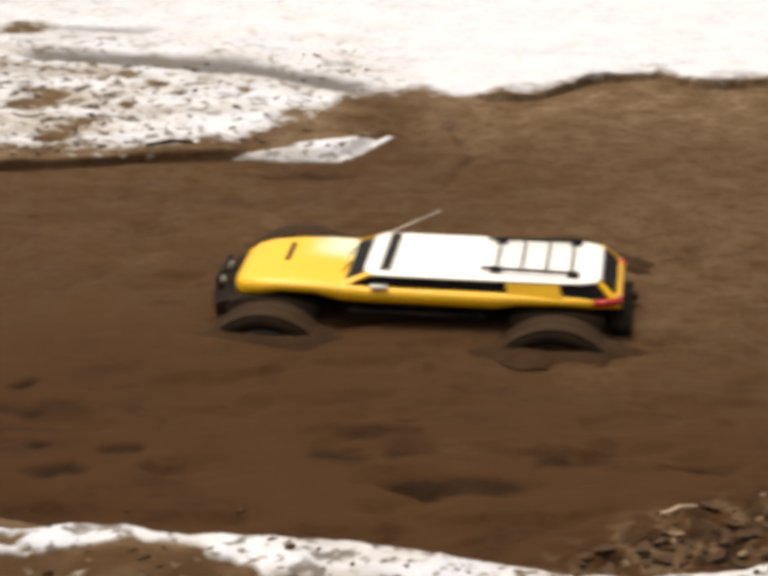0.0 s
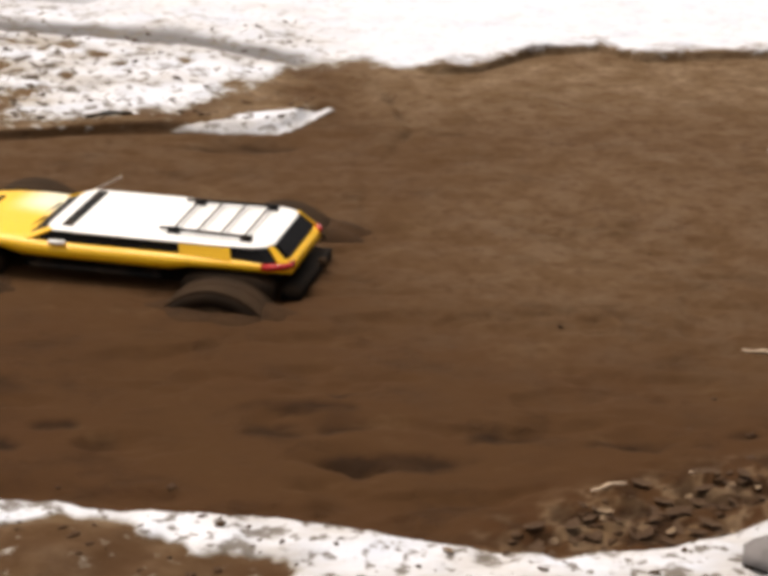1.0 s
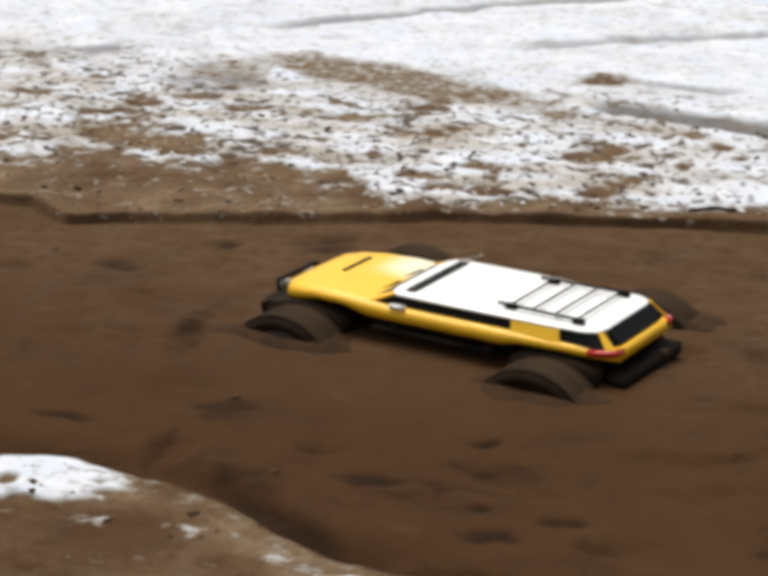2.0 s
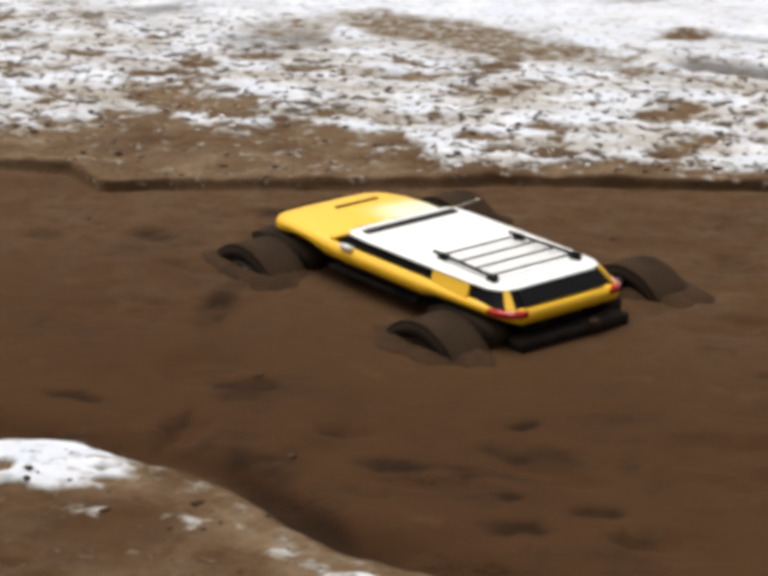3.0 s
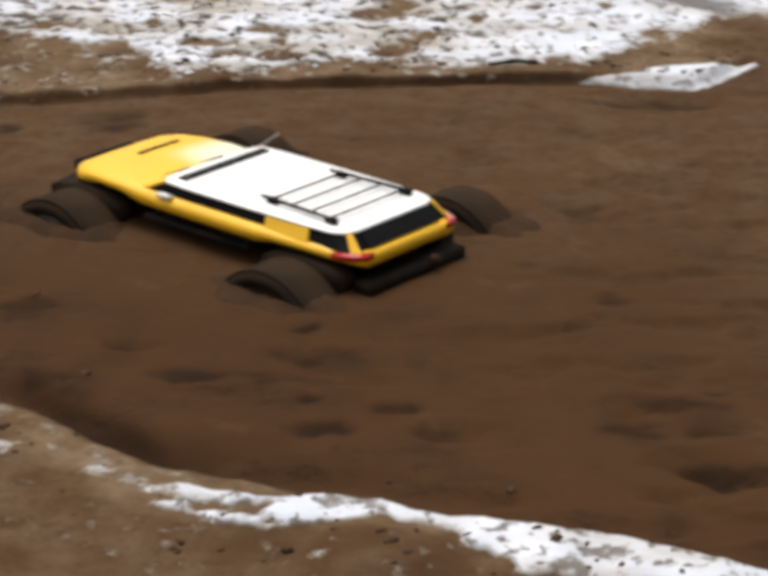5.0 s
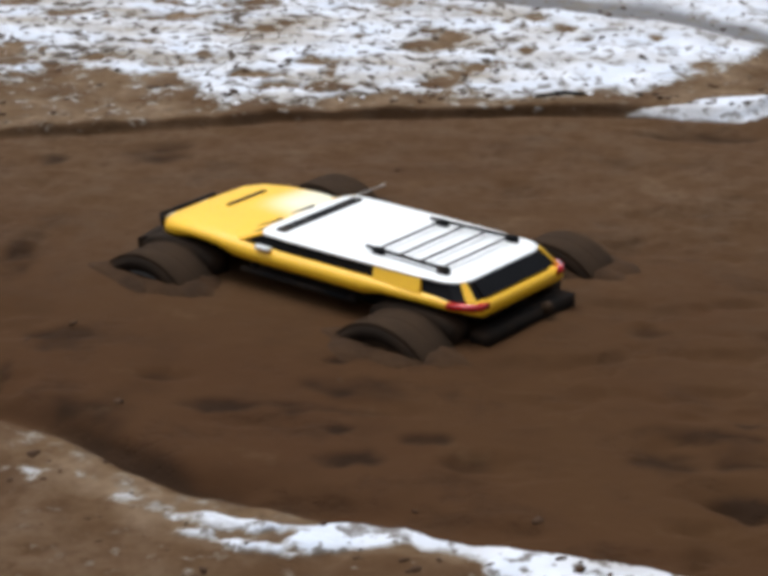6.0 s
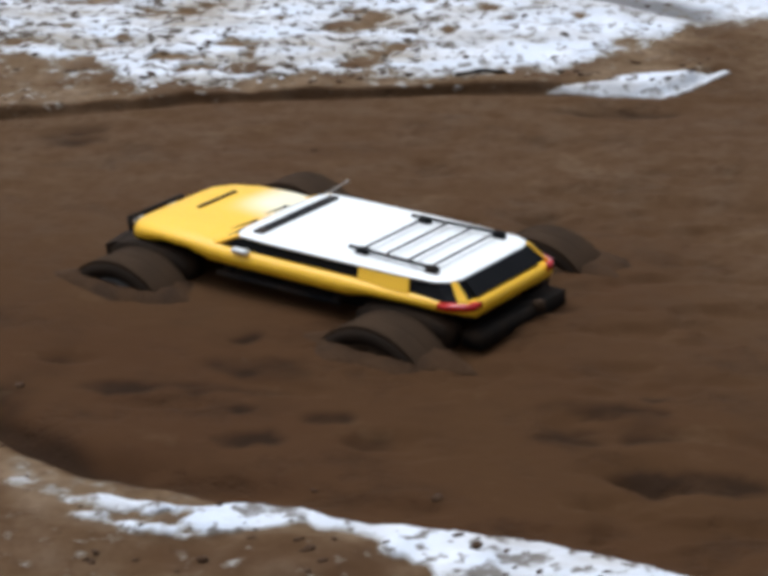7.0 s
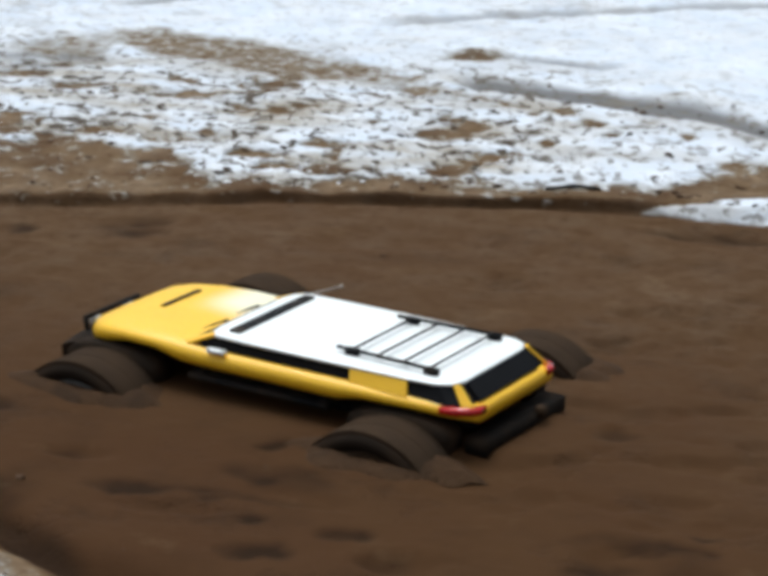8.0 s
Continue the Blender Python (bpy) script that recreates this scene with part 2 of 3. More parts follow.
FAR_EDGE = [(-3.0, 0.6), (-1.6, 1.0), (-1.3, 1.035), (-1.14, 1.04), (-1.06, 0.99), (-0.98, 1.015), (-0.8, 1.07), (-0.58, 1.16),
            (-0.4, 1.21), (-0.22, 1.25), (-0.08, 1.26), (0.05, 1.255), (0.12, 1.36), (0.2, 1.56), (0.37, 1.6), (0.46, 1.7),
            (0.58, 1.73), (0.64, 1.67), (0.76, 1.69), (1.1, 1.72), (3.0, 1.9)]
SNOW_EDGE = [(-3.0, 0.8), (-1.6, 1.15), (-1.28, 1.21), (-1.22, 1.25), (-1.2, 1.32), (-1.11, 1.33), (-1.05, 1.29), (-0.97, 1.27),
             (-0.92, 1.35), (-0.72, 1.3), (-0.65, 1.2), (-0.57, 1.22), (-0.48, 1.25), (-0.38, 1.29), (-0.3, 1.3), (-0.2, 1.3),
             (-0.1, 1.35), (0.0, 1.45), (0.07, 1.6), (0.17, 1.62), (0.26, 1.605), (0.37, 1.63), (0.46, 1.735), (0.58, 1.76),
             (0.64, 1.7), (0.76, 1.72), (1.1, 1.75), (3.0, 1.95)]
NEAR_EDGE = [(-3.0, 0.3), (-0.8, 0.17), (-0.69, 0.165), (-0.6, 0.157), (-0.55, 0.132), (-0.48, 0.09), (-0.42, 0.047), (-0.37, 0.024),
             (-0.3, 0.009), (-0.23, -0.008), (-0.16, -0.022), (-0.09, -0.034), (0.0, -0.046), (0.08, -0.066), (0.14, -0.083), (0.22, -0.11),
             (0.3, -0.13), (0.42, -0.11), (0.55, -0.03), (0.8, 0.02), (3.0, 0.1)]
BANK = 0.010
# place, half-lengths and turn of the wet prints and ruts in the mud
PRINTS_LEFT = [(-0.65, 0.257, 0.012, 0.045, 0), (-0.61, 0.355, 0.018, 0.016, 0), (-0.535, 0.195, 0.05, 0.036, -25), (-0.778, 0.3, 0.035, 0.012, 0), (-0.75, 0.213, 0.025, 0.014, 0),
               (-0.48, 0.301, 0.016, 0.011, 0), (-0.62, 0.39, 0.035, 0.02, 0), (-0.69, 1.0, 0.04, 0.045, 0), (-0.82, 0.952, 0.022, 0.02, 0), (-0.74, 0.6, 0.02, 0.07, 10),
               (-0.92, 0.825, 0.03, 0.024, 0), (-1.05, 0.782, 0.025, 0.02, 0), (-0.41, 0.231, 0.035, 0.015, 0)]
PRINTS_RIGHT = [(-0.28, 0.292, 0.055, 0.02, -12), (-0.301, 0.236, 0.06, 0.011, 0), (-0.307, 0.366, 0.011, 0.01, 0), (-0.275, 0.198, 0.014, 0.01, 0), (-0.25, 0.128, 0.03, 0.018, 0),
                (-0.14, 0.142, 0.022, 0.016, 0), (-0.19, 0.18, 0.025, 0.014, 0), (-0.29, 0.306, 0.045, 0.014, 0), (0.075, 0.226, 0.06, 0.012, -8), (0.115, 0.19, 0.03, 0.024, -20),
                (0.04, 0.165, 0.028, 0.03, 10), (0.12, 0.1, 0.035, 0.016, 0), (0.18, 0.085, 0.05, 0.022, -6), (0.28, 0.157, 0.032, 0.02, 0), (0.41, 0.134, 0.045, 0.012, 0),
                (0.535, 0.156, 0.016, 0.01, 0), (-0.005, 0.489, 0.018, 0.018, 0), (0.11, 0.262, 0.014, 0.01, 0), (0.0, 1.185, 0.08, 0.018, 6)]


def terrain(x, y):
    """Height, snow, dryness (with painted sheen) and greyness of the ground."""
    wob = (fbm(x, y, 0.09, 3) - 0.5) * 0.04
    far = y - line_at(x, FAR_EDGE) + wob * 0.5
    near = line_at(x, NEAR_EDGE) - 0.008 - y + wob * 0.5
    shore = ramp(x, 0.02, 0.25)
    # the bank across the track: a sharp low step on the shallow side, a gentle shore where the brown water-worn mud runs up to the snow
    gentle = ramp(x, 0.085, 0.13) * (1 - ramp(x, 0.22, 0.34))
    rise = ramp(far, 0.0, 0.012) * (1 - gentle) + ramp(far, -0.12, 0.12) * gentle
    ditch = np.exp(-(((far + 0.008) / 0.009) ** 2)) * (0.8 + 0.5 * ramp(fbm(x, y, 0.2, 4), 0.3, 0.7)) * (1 - 0.45 * shore) * (1 - gentle)
    nrise = ramp(near, -0.02, 0.014)
    yn = y + 0.022 * nrise
    nditch = np.exp(-(((near + 0.045) / 0.026) ** 2)) * (1 - ramp(x, -0.3, -0.05)) * ramp(fbm(x, y, 0.15, 5), 0.25, 0.55)
    # snow
    yb = y + 0.028 * ramp(far, -0.01, 0.02)
    edge = yb - line_at(x, SNOW_EDGE) + (fbm(x, y, 0.05, 8) - 0.5) * 0.08
    patchy = fbm(x * 0.75, y * 1.2, 0.055, 21, 5)
    trodden = (1 - 0.75 * ramp(yb, 1.75, 2.1)) * (1 - 0.55 * ramp(x, -0.36, -0.2)) * (1 - ramp(x, 0.05, 0.25))
    trodden = trodden * (1 - 0.3 * ramp(yb, 1.6, 1.9)) + 0.08
    snow = ramp(edge, -0.03, 0.07)
    need = 0.36 + 0.09 * trodden - 0.03 * ramp(edge, 0.05, 0.3)
    snow = snow * (1 - ramp(need - patchy, -0.05, 0.12) * (0.1 + 0.8 * trodden))
    bare = spot(x + wob, yb + wob, -0.84, 1.91, 0.3, 0.085, -20, 0.35)
    bare = np.maximum(bare, 0.75 * strip(x, yb + wob, [(-0.75, 1.85), (-0.56, 1.79), (-0.4, 1.74), (-0.3, 1.72)], 0.035) * ramp(x, -0.75, -0.66) * (1 - ramp(x, -0.42, -0.34)))
    bare = np.maximum(bare, 0.8 * spot(x + wob, yb + wob, -1.13, 1.87, 0.085, 0.06, -10, 0.4))
    snow = snow * (1 - bare) + 0.28 * bare
    snow = snow * (1 - 0.9 * spot(x, yb, -1.17, 1.5, 0.085, 0.12, 0, 0.6) * ramp(fbm(x, y, 0.06, 31), 0.3, 0.55))
    snow = snow * (1 - 0.9 * spot(x, yb, -1.08, 1.40, 0.1, 0.035, 0, 0.6))
    snow = snow * (1 - 0.95 * spot(x, yb, -0.41, 1.565, 0.035, 0.07, -20, 0.6))
    snow = snow * (1 - 0.85 * spot(x, yb, -0.49, 2.02, 0.045, 0.05, 0, 0.6))
    snow = snow * (1 - 0.9 * spot(x, yb, 0.06, 1.41, 0.07, 0.055, 30, 0.5))
    for cx, cy, r in ((-0.29, 1.72, 0.02), (-0.24, 1.67, 0.022), (-0.02, 1.5, 0.022), (-0.33, 1.69, 0.012), (-0.2, 1.6, 0.012),
                      (-0.1, 1.63, 0.012), (-0.28, 1.54, 0.014), (0.03, 1.47, 0.014)):
        snow = snow * (1 - 0.9 * spot(x, yb, cx, cy, r, r * 1.3, 20, 0.6))
    under = line_at(x, [(-0.12, 1.275), (-0.09, 1.265), (0.065, 1.25), (0.13, 1.35), (0.14, 1.37)])
    over = line_at(x, [(-0.12, 1.265), (-0.09, 1.278), (-0.03, 1.305), (0.01, 1.34), (0.13, 1.354), (0.14, 1.35)])
    tongue = ramp(np.minimum(yb - under, over - yb) + wob * 0.3, -0.012, 0.006)
    snow = np.maximum(snow, tongue * ramp(patchy, 0.2, 0.32))
    snow = np.maximum(snow, spot(x, yb, 0.81, 1.15, 0.05, 0.07, 20, 0.3))
    # wheel marks across the far snow
    mark = strip(x, yb, [(-1.3, 2.0), (-0.45, 1.85), (-0.27, 1.81), (-0.1, 1.77), (0.02, 1.69), (0.11, 1.63)], 0.042) * ramp(x, -0.5, -0.44) * (1 - ramp(x, 0.06, 0.14))
    mark2 = strip(x, yb, [(-1.0, 2.03), (-0.49, 2.02), (-0.28, 2.01)], 0.02) * ramp(x, -0.5, -0.46) * (1 - ramp(x, -0.32, -0.2)) * 0.6
    mark3 = strip(x, yb, [(-1.6, 2.1), (-1.12, 2.24), (-0.95, 2.39), (-0.77, 2.55), (-0.4, 2.8)], 0.03) * ramp(x, -1.2, -1.1) * 0.7
    mark4 = strip(x, yb, [(-0.9, 2.1), (-0.68, 2.21), (-0.27, 2.46), (0.0, 2.6)], 0.03) * ramp(x, -0.74, -0.62) * 0.55
    marks = np.maximum(np.maximum(mark, mark2), np.maximum(mark3, mark4))
    smudge = np.maximum(0.8 * spot(x + wob, yb + wob, -1.12, 1.79, 0.085, 0.07, 0, 0.6), 0.7 * spot(x + wob, yb + wob, -1.38, 1.93, 0.07, 0.035, 0, 0.5))
    grey = np.maximum(marks * 0.95, smudge * ramp(patchy, 0.3, 0.5))
    far_snow = snow
    # the bank on the camera's side: a snow rim with bare mounds, patchy beyond
    start = 0.03 * (1 - ramp(x, -0.3, -0.2))
    rim = ramp(near - start, -0.002, 0.012) * (1 - ramp(near - start + wob * 0.5, 0.055 + 0.5 * ramp(x, -0.06, 0.12), 0.07 + 0.55 * ramp(x, -0.06, 0.12)))
    rim = rim * ramp(x + wob, -0.38, -0.33)
    rim = rim * (1 - spot(x, yn, -0.15, -0.1, 0.07, 0.062, 0, 0.15)) * (1 - spot(x, yn, 0.0, -0.155, 0.06, 0.04, 0, 0.25))
    rim = rim * (1 - spot(x, yn, -0.28, -0.035, 0.02, 0.013, 20, 0.3))
    rim = rim * ramp(patchy + 0.25 * (1 - ramp(near, 0.03, 0.07)), 0.26, 0.38)
    left = spot(x, yn, -0.745, 0.125, 0.11, 0.058, 8, 0.25)
    litter = spot(x, y, 0.44, -0.02, 0.22, 0.075, 26, 0.4)
    rim = np.maximum(rim, left * ramp(patchy, 0.28, 0.4)) * (1 - litter)
    crumbly = ramp(near, -0.002, 0.012) * (1 - ramp(near + wob, 0.03, 0.075)) * (1 - ramp(x, -0.36, -0.3))
    inner = strip(x, yn + wob, [(-0.8, 0.06), (-0.65, 0.06), (-0.48, 0.048), (-0.4, 0.01), (-0.33, -0.015)], 0.014) * ramp(x, -0.68, -0.62) * (1 - ramp(x, -0.36, -0.32))
    snow = np.maximum(np.maximum(snow, rim), np.maximum(0.13 * crumbly, 0.5 * inner * ramp(fbm(x * 0.7, y, 0.03, 33, 3), 0.45, 0.62)))
    # dry, light earth on the banks
    dry = np.maximum(ramp(far, 0.002, 0.02) * (1 - 0.25 * shore), ramp(near, -0.012, 0.01) * (1 - 0.55 * ramp(near, 0.04, 0.12)))
    dry = np.maximum(dry, crumbly)
    dry = dry * (0.35 + 0.65 * ramp(fbm(x, y, 0.12, 50), 0.3, 0.6))
    # sky sheen on the wet right shore, painted with the dry tones
    dry = np.maximum(dry, shore * ramp(y, 1.0, 1.6) * 0.95)
    dry = np.maximum(dry, bare * 0.9)
    # mud pales towards the far bank: grazing sky reflection put into the colour
    dry = np.maximum(dry, 0.42 * ramp(y + wob * 2, 0.3, 1.05) * (1 - nrise) * (0.7 + 0.6 * (fbm(x, y, 0.3, 52) - 0.5)))
    # paler towards the right
    dry = np.maximum(dry, 0.6 * ramp(x + wob * 2, -0.1, 0.5) * ramp(y + wob * 2, 0.05, 0.8) * (1 - nrise) * (0.75 + 0.5 * (fbm(x, y, 0.3, 53) - 0.5)))
    # relief
    track = (1 - ramp(far, -0.04, 0.0)) * (1 - ramp(near, -0.05, 0.0))
    lumps = ramp(fbm(x * 0.6, y * 1.15, 0.07, 60, 5), 0.5, 0.68)
    z = (fbm(x, y, 0.5, 70, 3) - 0.5) * 0.006 + (fbm(x * 0.6, y, 0.07, 71, 4) - 0.5) * 0.0035 * track
    pits = lumps * ramp(fbm(x, y, 0.35, 62, 2), 0.42, 0.62)
    z = z - pits * 0.008 * track * (1 - 0.6 * ramp(y, 0.75, 1.1))
    for cx, cy, rx, ry, turn, deep in ((0.06, 0.19, 0.05, 0.03, -30, 0.009), (0.11, 0.1, 0.045, 0.03, -20, 0.009), (-0.13, 0.14, 0.03, 0.02, 0, 0.008),
                                       (-0.48, 0.3, 0.03, 0.012, 0, 0.008), (0.06, 0.27, 0.02, 0.01, 0, 0.006), (-0.68, 0.42, 0.04, 0.05, 30, 0.010),
                                       (-0.63, 0.25, 0.02, 0.03, -20, 0.007), (-0.25, 0.25, 0.06, 0.015, -8, 0.007), (0.3, 0.16, 0.03, 0.015, 0, 0.006),
                                       (-0.36, 0.2, 0.05, 0.013, 5, 0.006)):
        s = spot(x, y, cx, cy, rx, ry, turn, 0.5)
        z = z - s * deep * 0.8 + s * (fbm(x, y, 0.025, 80) - 0.5) * 0.011
    rill = np.exp(-(((x + wob - np.interp(y, [1.1, 1.2, 1.28, 1.4, 1.55], [0.19, 0.22, 0.245, 0.23, 0.2])) / 0.009) ** 2)) * ramp(y, 1.1, 1.18) * (1 - ramp(y, 1.45, 1.55))
    z = z - rill * 0.005 - spot(x, y, 0.0, 1.19, 0.07, 0.03, 8, 0.6) * 0.008
    bank_lumps = (fbm(x, y, 0.06, 90, 4) - 0.5) * 0.016 + (fbm(x, y, 0.02, 95, 2) - 0.5) * 0.005
    z = z + rise * (BANK + bank_lumps * 0.8) + nrise * (0.007 + bank_lumps * 0.7)
    z = z - ditch * 0.0055 - nditch * 0.018
    z = z + ramp(far, 0.05, 2.5) * 0.02 + np.clip(far - 2.0, 0, 60) * 0.012 + far_snow * 0.004 + rim * 0.006 - marks * 0.008
    z = z + 0.012 * spot(x, yn, -0.15, -0.1, 0.06, 0.05, 0, 0.5)
    z = z + litter * ((fbm(x, y, 0.035, 99) - 0.35) * 0.02 + (fbm(x, y, 0.012, 101, 2) - 0.5) * 0.008)
    tread = np.clip(np.maximum(trodden * ramp(far, -0.02, 0.02), (0.32 + 0.3 * ramp(x, -0.45, -0.35)) * nrise), 0, 1)
    tread = np.maximum(tread * (1 - bare) + 0.28 * bare, 0.5 * tongue)
    # wet hollows (old prints, ruts) and shade painted along the near bank's foot
    soaked_shade = 0.0
    ragged = (fbm(x, y, 0.03, 131, 3) - 0.5) * 0.03
    for cx, cy, rx, ry, turn in PRINTS_LEFT + PRINTS_RIGHT:
        soaked_shade = np.maximum(soaked_shade, spot(x + ragged, y + ragged, cx, cy, rx, ry, turn, 0.4))
    soaked_shade = soaked_shade * (0.45 + 0.55 * ramp(fbm(x * 0.7, y, 0.035, 130, 3), 0.35, 0.6))
    # shadow strip beside the near bank, put into the mud's colour
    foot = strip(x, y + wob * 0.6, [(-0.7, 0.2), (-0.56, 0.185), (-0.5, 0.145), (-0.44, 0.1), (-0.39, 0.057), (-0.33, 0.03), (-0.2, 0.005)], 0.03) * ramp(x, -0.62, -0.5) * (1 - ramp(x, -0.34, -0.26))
    soaked_shade = np.maximum(soaked_shade, 0.6 * rill * ramp(fbm(x, y, 0.05, 140, 3), 0.3, 0.55))
    soaked_shade = np.maximum(soaked_shade, foot * 0.95) * (1 - nrise * (near > 0))
    soaked_shade = np.maximum(soaked_shade, litter * 0.9 * (1 - ramp(fbm(x, y, 0.03, 103, 3), 0.4, 0.55)))
    dry = np.maximum(dry, litter * 0.8 * ramp(fbm(x, y, 0.022, 104, 3), 0.5, 0.62)) * (1 - 0.8 * soaked_shade)
    return z - soaked_shade * 0.003 * track, np.clip(snow, 0, 1), np.clip(dry, 0, 1), np.clip(grey, 0, 1), tread, np.clip(soaked_shade, 0, 1)


def spread(lo, hi, step, reach):
    """Coordinates that are close together between lo and hi and wider apart towards the horizon."""
    mid = list(np.arange(lo, hi, step))
    out, gap = [], step
    while sum(out) < reach:
        gap *= 1.22
        out.append(gap)
    grown = np.cumsum(out)
    return np.array([lo - g for g in grown[::-1]] + mid + [mid[-1] + g for g in grown])


def build_ground():
    xs, ys = spread(-1.85, 1.15, 0.0056, 400), spread(-0.24, 2.85, 0.0056, 400)
    gx, gy = np.meshgrid(xs, ys)
    z, snow, dry, grey, tread, soaked_shade = terrain(gx, gy)
    # the lip of the far bank hangs over its washed-out foot
    lip = gy - line_at(gx, FAR_EDGE) + (fbm(gx, gy, 0.09, 3) - 0.5) * 0.02
    gy = gy - 0.009 * np.exp(-(((lip - 0.014) / 0.011) ** 2)) * (0.6 + 0.7 * ramp(fbm(gx, gy, 0.2, 4), 0.3, 0.7)) * (1 - ramp(gx, -0.12, -0.05) * (1 - ramp(gx, 0.26, 0.36)))
    nx, ny = len(xs), len(ys)
    me = bpy.data.meshes.new("ground")
    me.vertices.add(nx * ny)
    me.vertices.foreach_set("co", np.stack([gx, gy, z], -1).astype(np.float32).ravel())
    i = (np.arange(ny - 1)[:, None] * nx + np.arange(nx - 1)[None, :]).ravel()
    quads = np.stack([i, i + 1, i + 1 + nx, i + nx], 1)
    me.loops.add(quads.size)
    me.polygons.add(len(quads))
    me.loops.foreach_set("vertex_index", quads.ravel().astype(np.int32))
    me.polygons.foreach_set("loop_start", np.arange(0, quads.size, 4, dtype=np.int32))
    me.update(calc_edges=True)
    me.polygons.foreach_set("use_smooth", np.ones(len(quads), dtype=bool))
    attr = me.attributes.new("cover", "FLOAT_COLOR", "POINT")
    attr.data.foreach_set("color", np.stack([snow, dry, grey, tread], -1).astype(np.float32).ravel())
    attr = me.attributes.new("soaked_shade", "FLOAT", "POINT")
    attr.data.foreach_set("value", soaked_shade.astype(np.float32).ravel())
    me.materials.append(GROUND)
    return tagged(new("ground", me), "wet brown mud track between low banks of patchy trodden snow", "ground", kind="structure")


ground = build_ground()


def ground_z(x, y):
    return float(terrain(np.array([x]), np.array([y]))[0][0])


# ---- building helpers ----
def part(name, bm, mat, parent=None, label="", smooth=True, bevel=0.0):
    """Links a bmesh as one mesh object under a thing or a part."""
    if bevel:
        bmesh.ops.bevel(bm, geom=[e for e in bm.edges if e.calc_face_angle(0) > 0.5], offset=bevel, segments=2, affect="EDGES", clamp_overlap=True)
    bmesh.ops.recalc_face_normals(bm, faces=bm.faces)
    me = bpy.data.meshes.new(name)
    bm.to_mesh(me)
    bm.free()
    for p in me.polygons:
        p.use_smooth = smooth
    me.materials.append(mat)
    ob = new(name, me)
    if parent:
        ob.parent = parent
    return tagged(ob, label)


def block(bm, x0, x1, y0, y1, z0, z1):
    v = [bm.verts.new((x, y, z)) for x in (x0, x1) for y in (y0, y1) for z in (z0, z1)]
    for f in ((0, 1, 3, 2), (4, 6, 7, 5), (0, 4, 5, 1), (2, 3, 7, 6), (0, 2, 6, 4), (1, 5, 7, 3)):
        bm.faces.new([v[k] for k in f])
    return v


def boxed(x0, x1, y0, y1, z0, z1):
    bm = bmesh.new()
    block(bm, x0, x1, y0, y1, z0, z1)
    return bm


def loft(sections, closed=True):
    """Skin through sections of equal length; the ends are capped."""
    bm = bmesh.new()
    rows = [[bm.verts.new(p) for p in s] for s in sections]
    n = len(rows[0])
    for a, b in zip(rows, rows[1:]):
        for k in range(n if closed else n - 1):
            bm.faces.new((a[k], a[(k + 1) % n], b[(k + 1) % n], b[k]))
    bm.faces.new(rows[0])
    bm.faces.new(rows[-1][::-1])
    return bm


def rod(bm, a, b, r, sides=8, r2=None):
    a, b = Vector(a), Vector(b)
    turn = (b - a).to_track_quat("Z", "Y").to_matrix()
    ring = [[bm.verts.new(p + turn @ Vector((q * math.cos(k * math.tau / sides), q * math.sin(k * math.tau / sides), 0))) for k in range(sides)]
            for p, q in ((a, r), (b, r if r2 is None else r2))]
    for k in range(sides):
        bm.faces.new((ring[0][k], ring[0][(k + 1) % sides], ring[1][(k + 1) % sides], ring[1][k]))
    bm.faces.new(ring[0][::-1])
    bm.faces.new(ring[1])


def rods(pairs, r, sides=8):
    bm = bmesh.new()
    for a, b in pairs:
        rod(bm, a, b, r, sides)
    return bm


def plate(corners, thick):
    """A panel through four corners (in order), thickened along its normal."""
    p = [Vector(c) for c in corners]
    nrm = (p[1] - p[0]).cross(p[3] - p[0]).normalized() * thick
    bm = bmesh.new()
    lo, hi = [bm.verts.new(c - nrm) for c in p], [bm.verts.new(c + nrm) for c in p]
    n = len(p)
    bm.faces.new(lo[::-1])
    bm.faces.new(hi)
    for k in range(n):
        bm.faces.new((lo[k], lo[(k + 1) % n], hi[(k + 1) % n], hi[k]))
    return bm


# ---- the model truck ----
WHEEL_R, WHEEL_X, WHEEL_Y, WHEEL_Z = 0.082, (0.183, -0.158), (0.127, -0.176), -0.053


RIDE_LOW = 0.018
# degrees that a slipping wheel turns in a thirtieth of a second
SLIP = 45.0


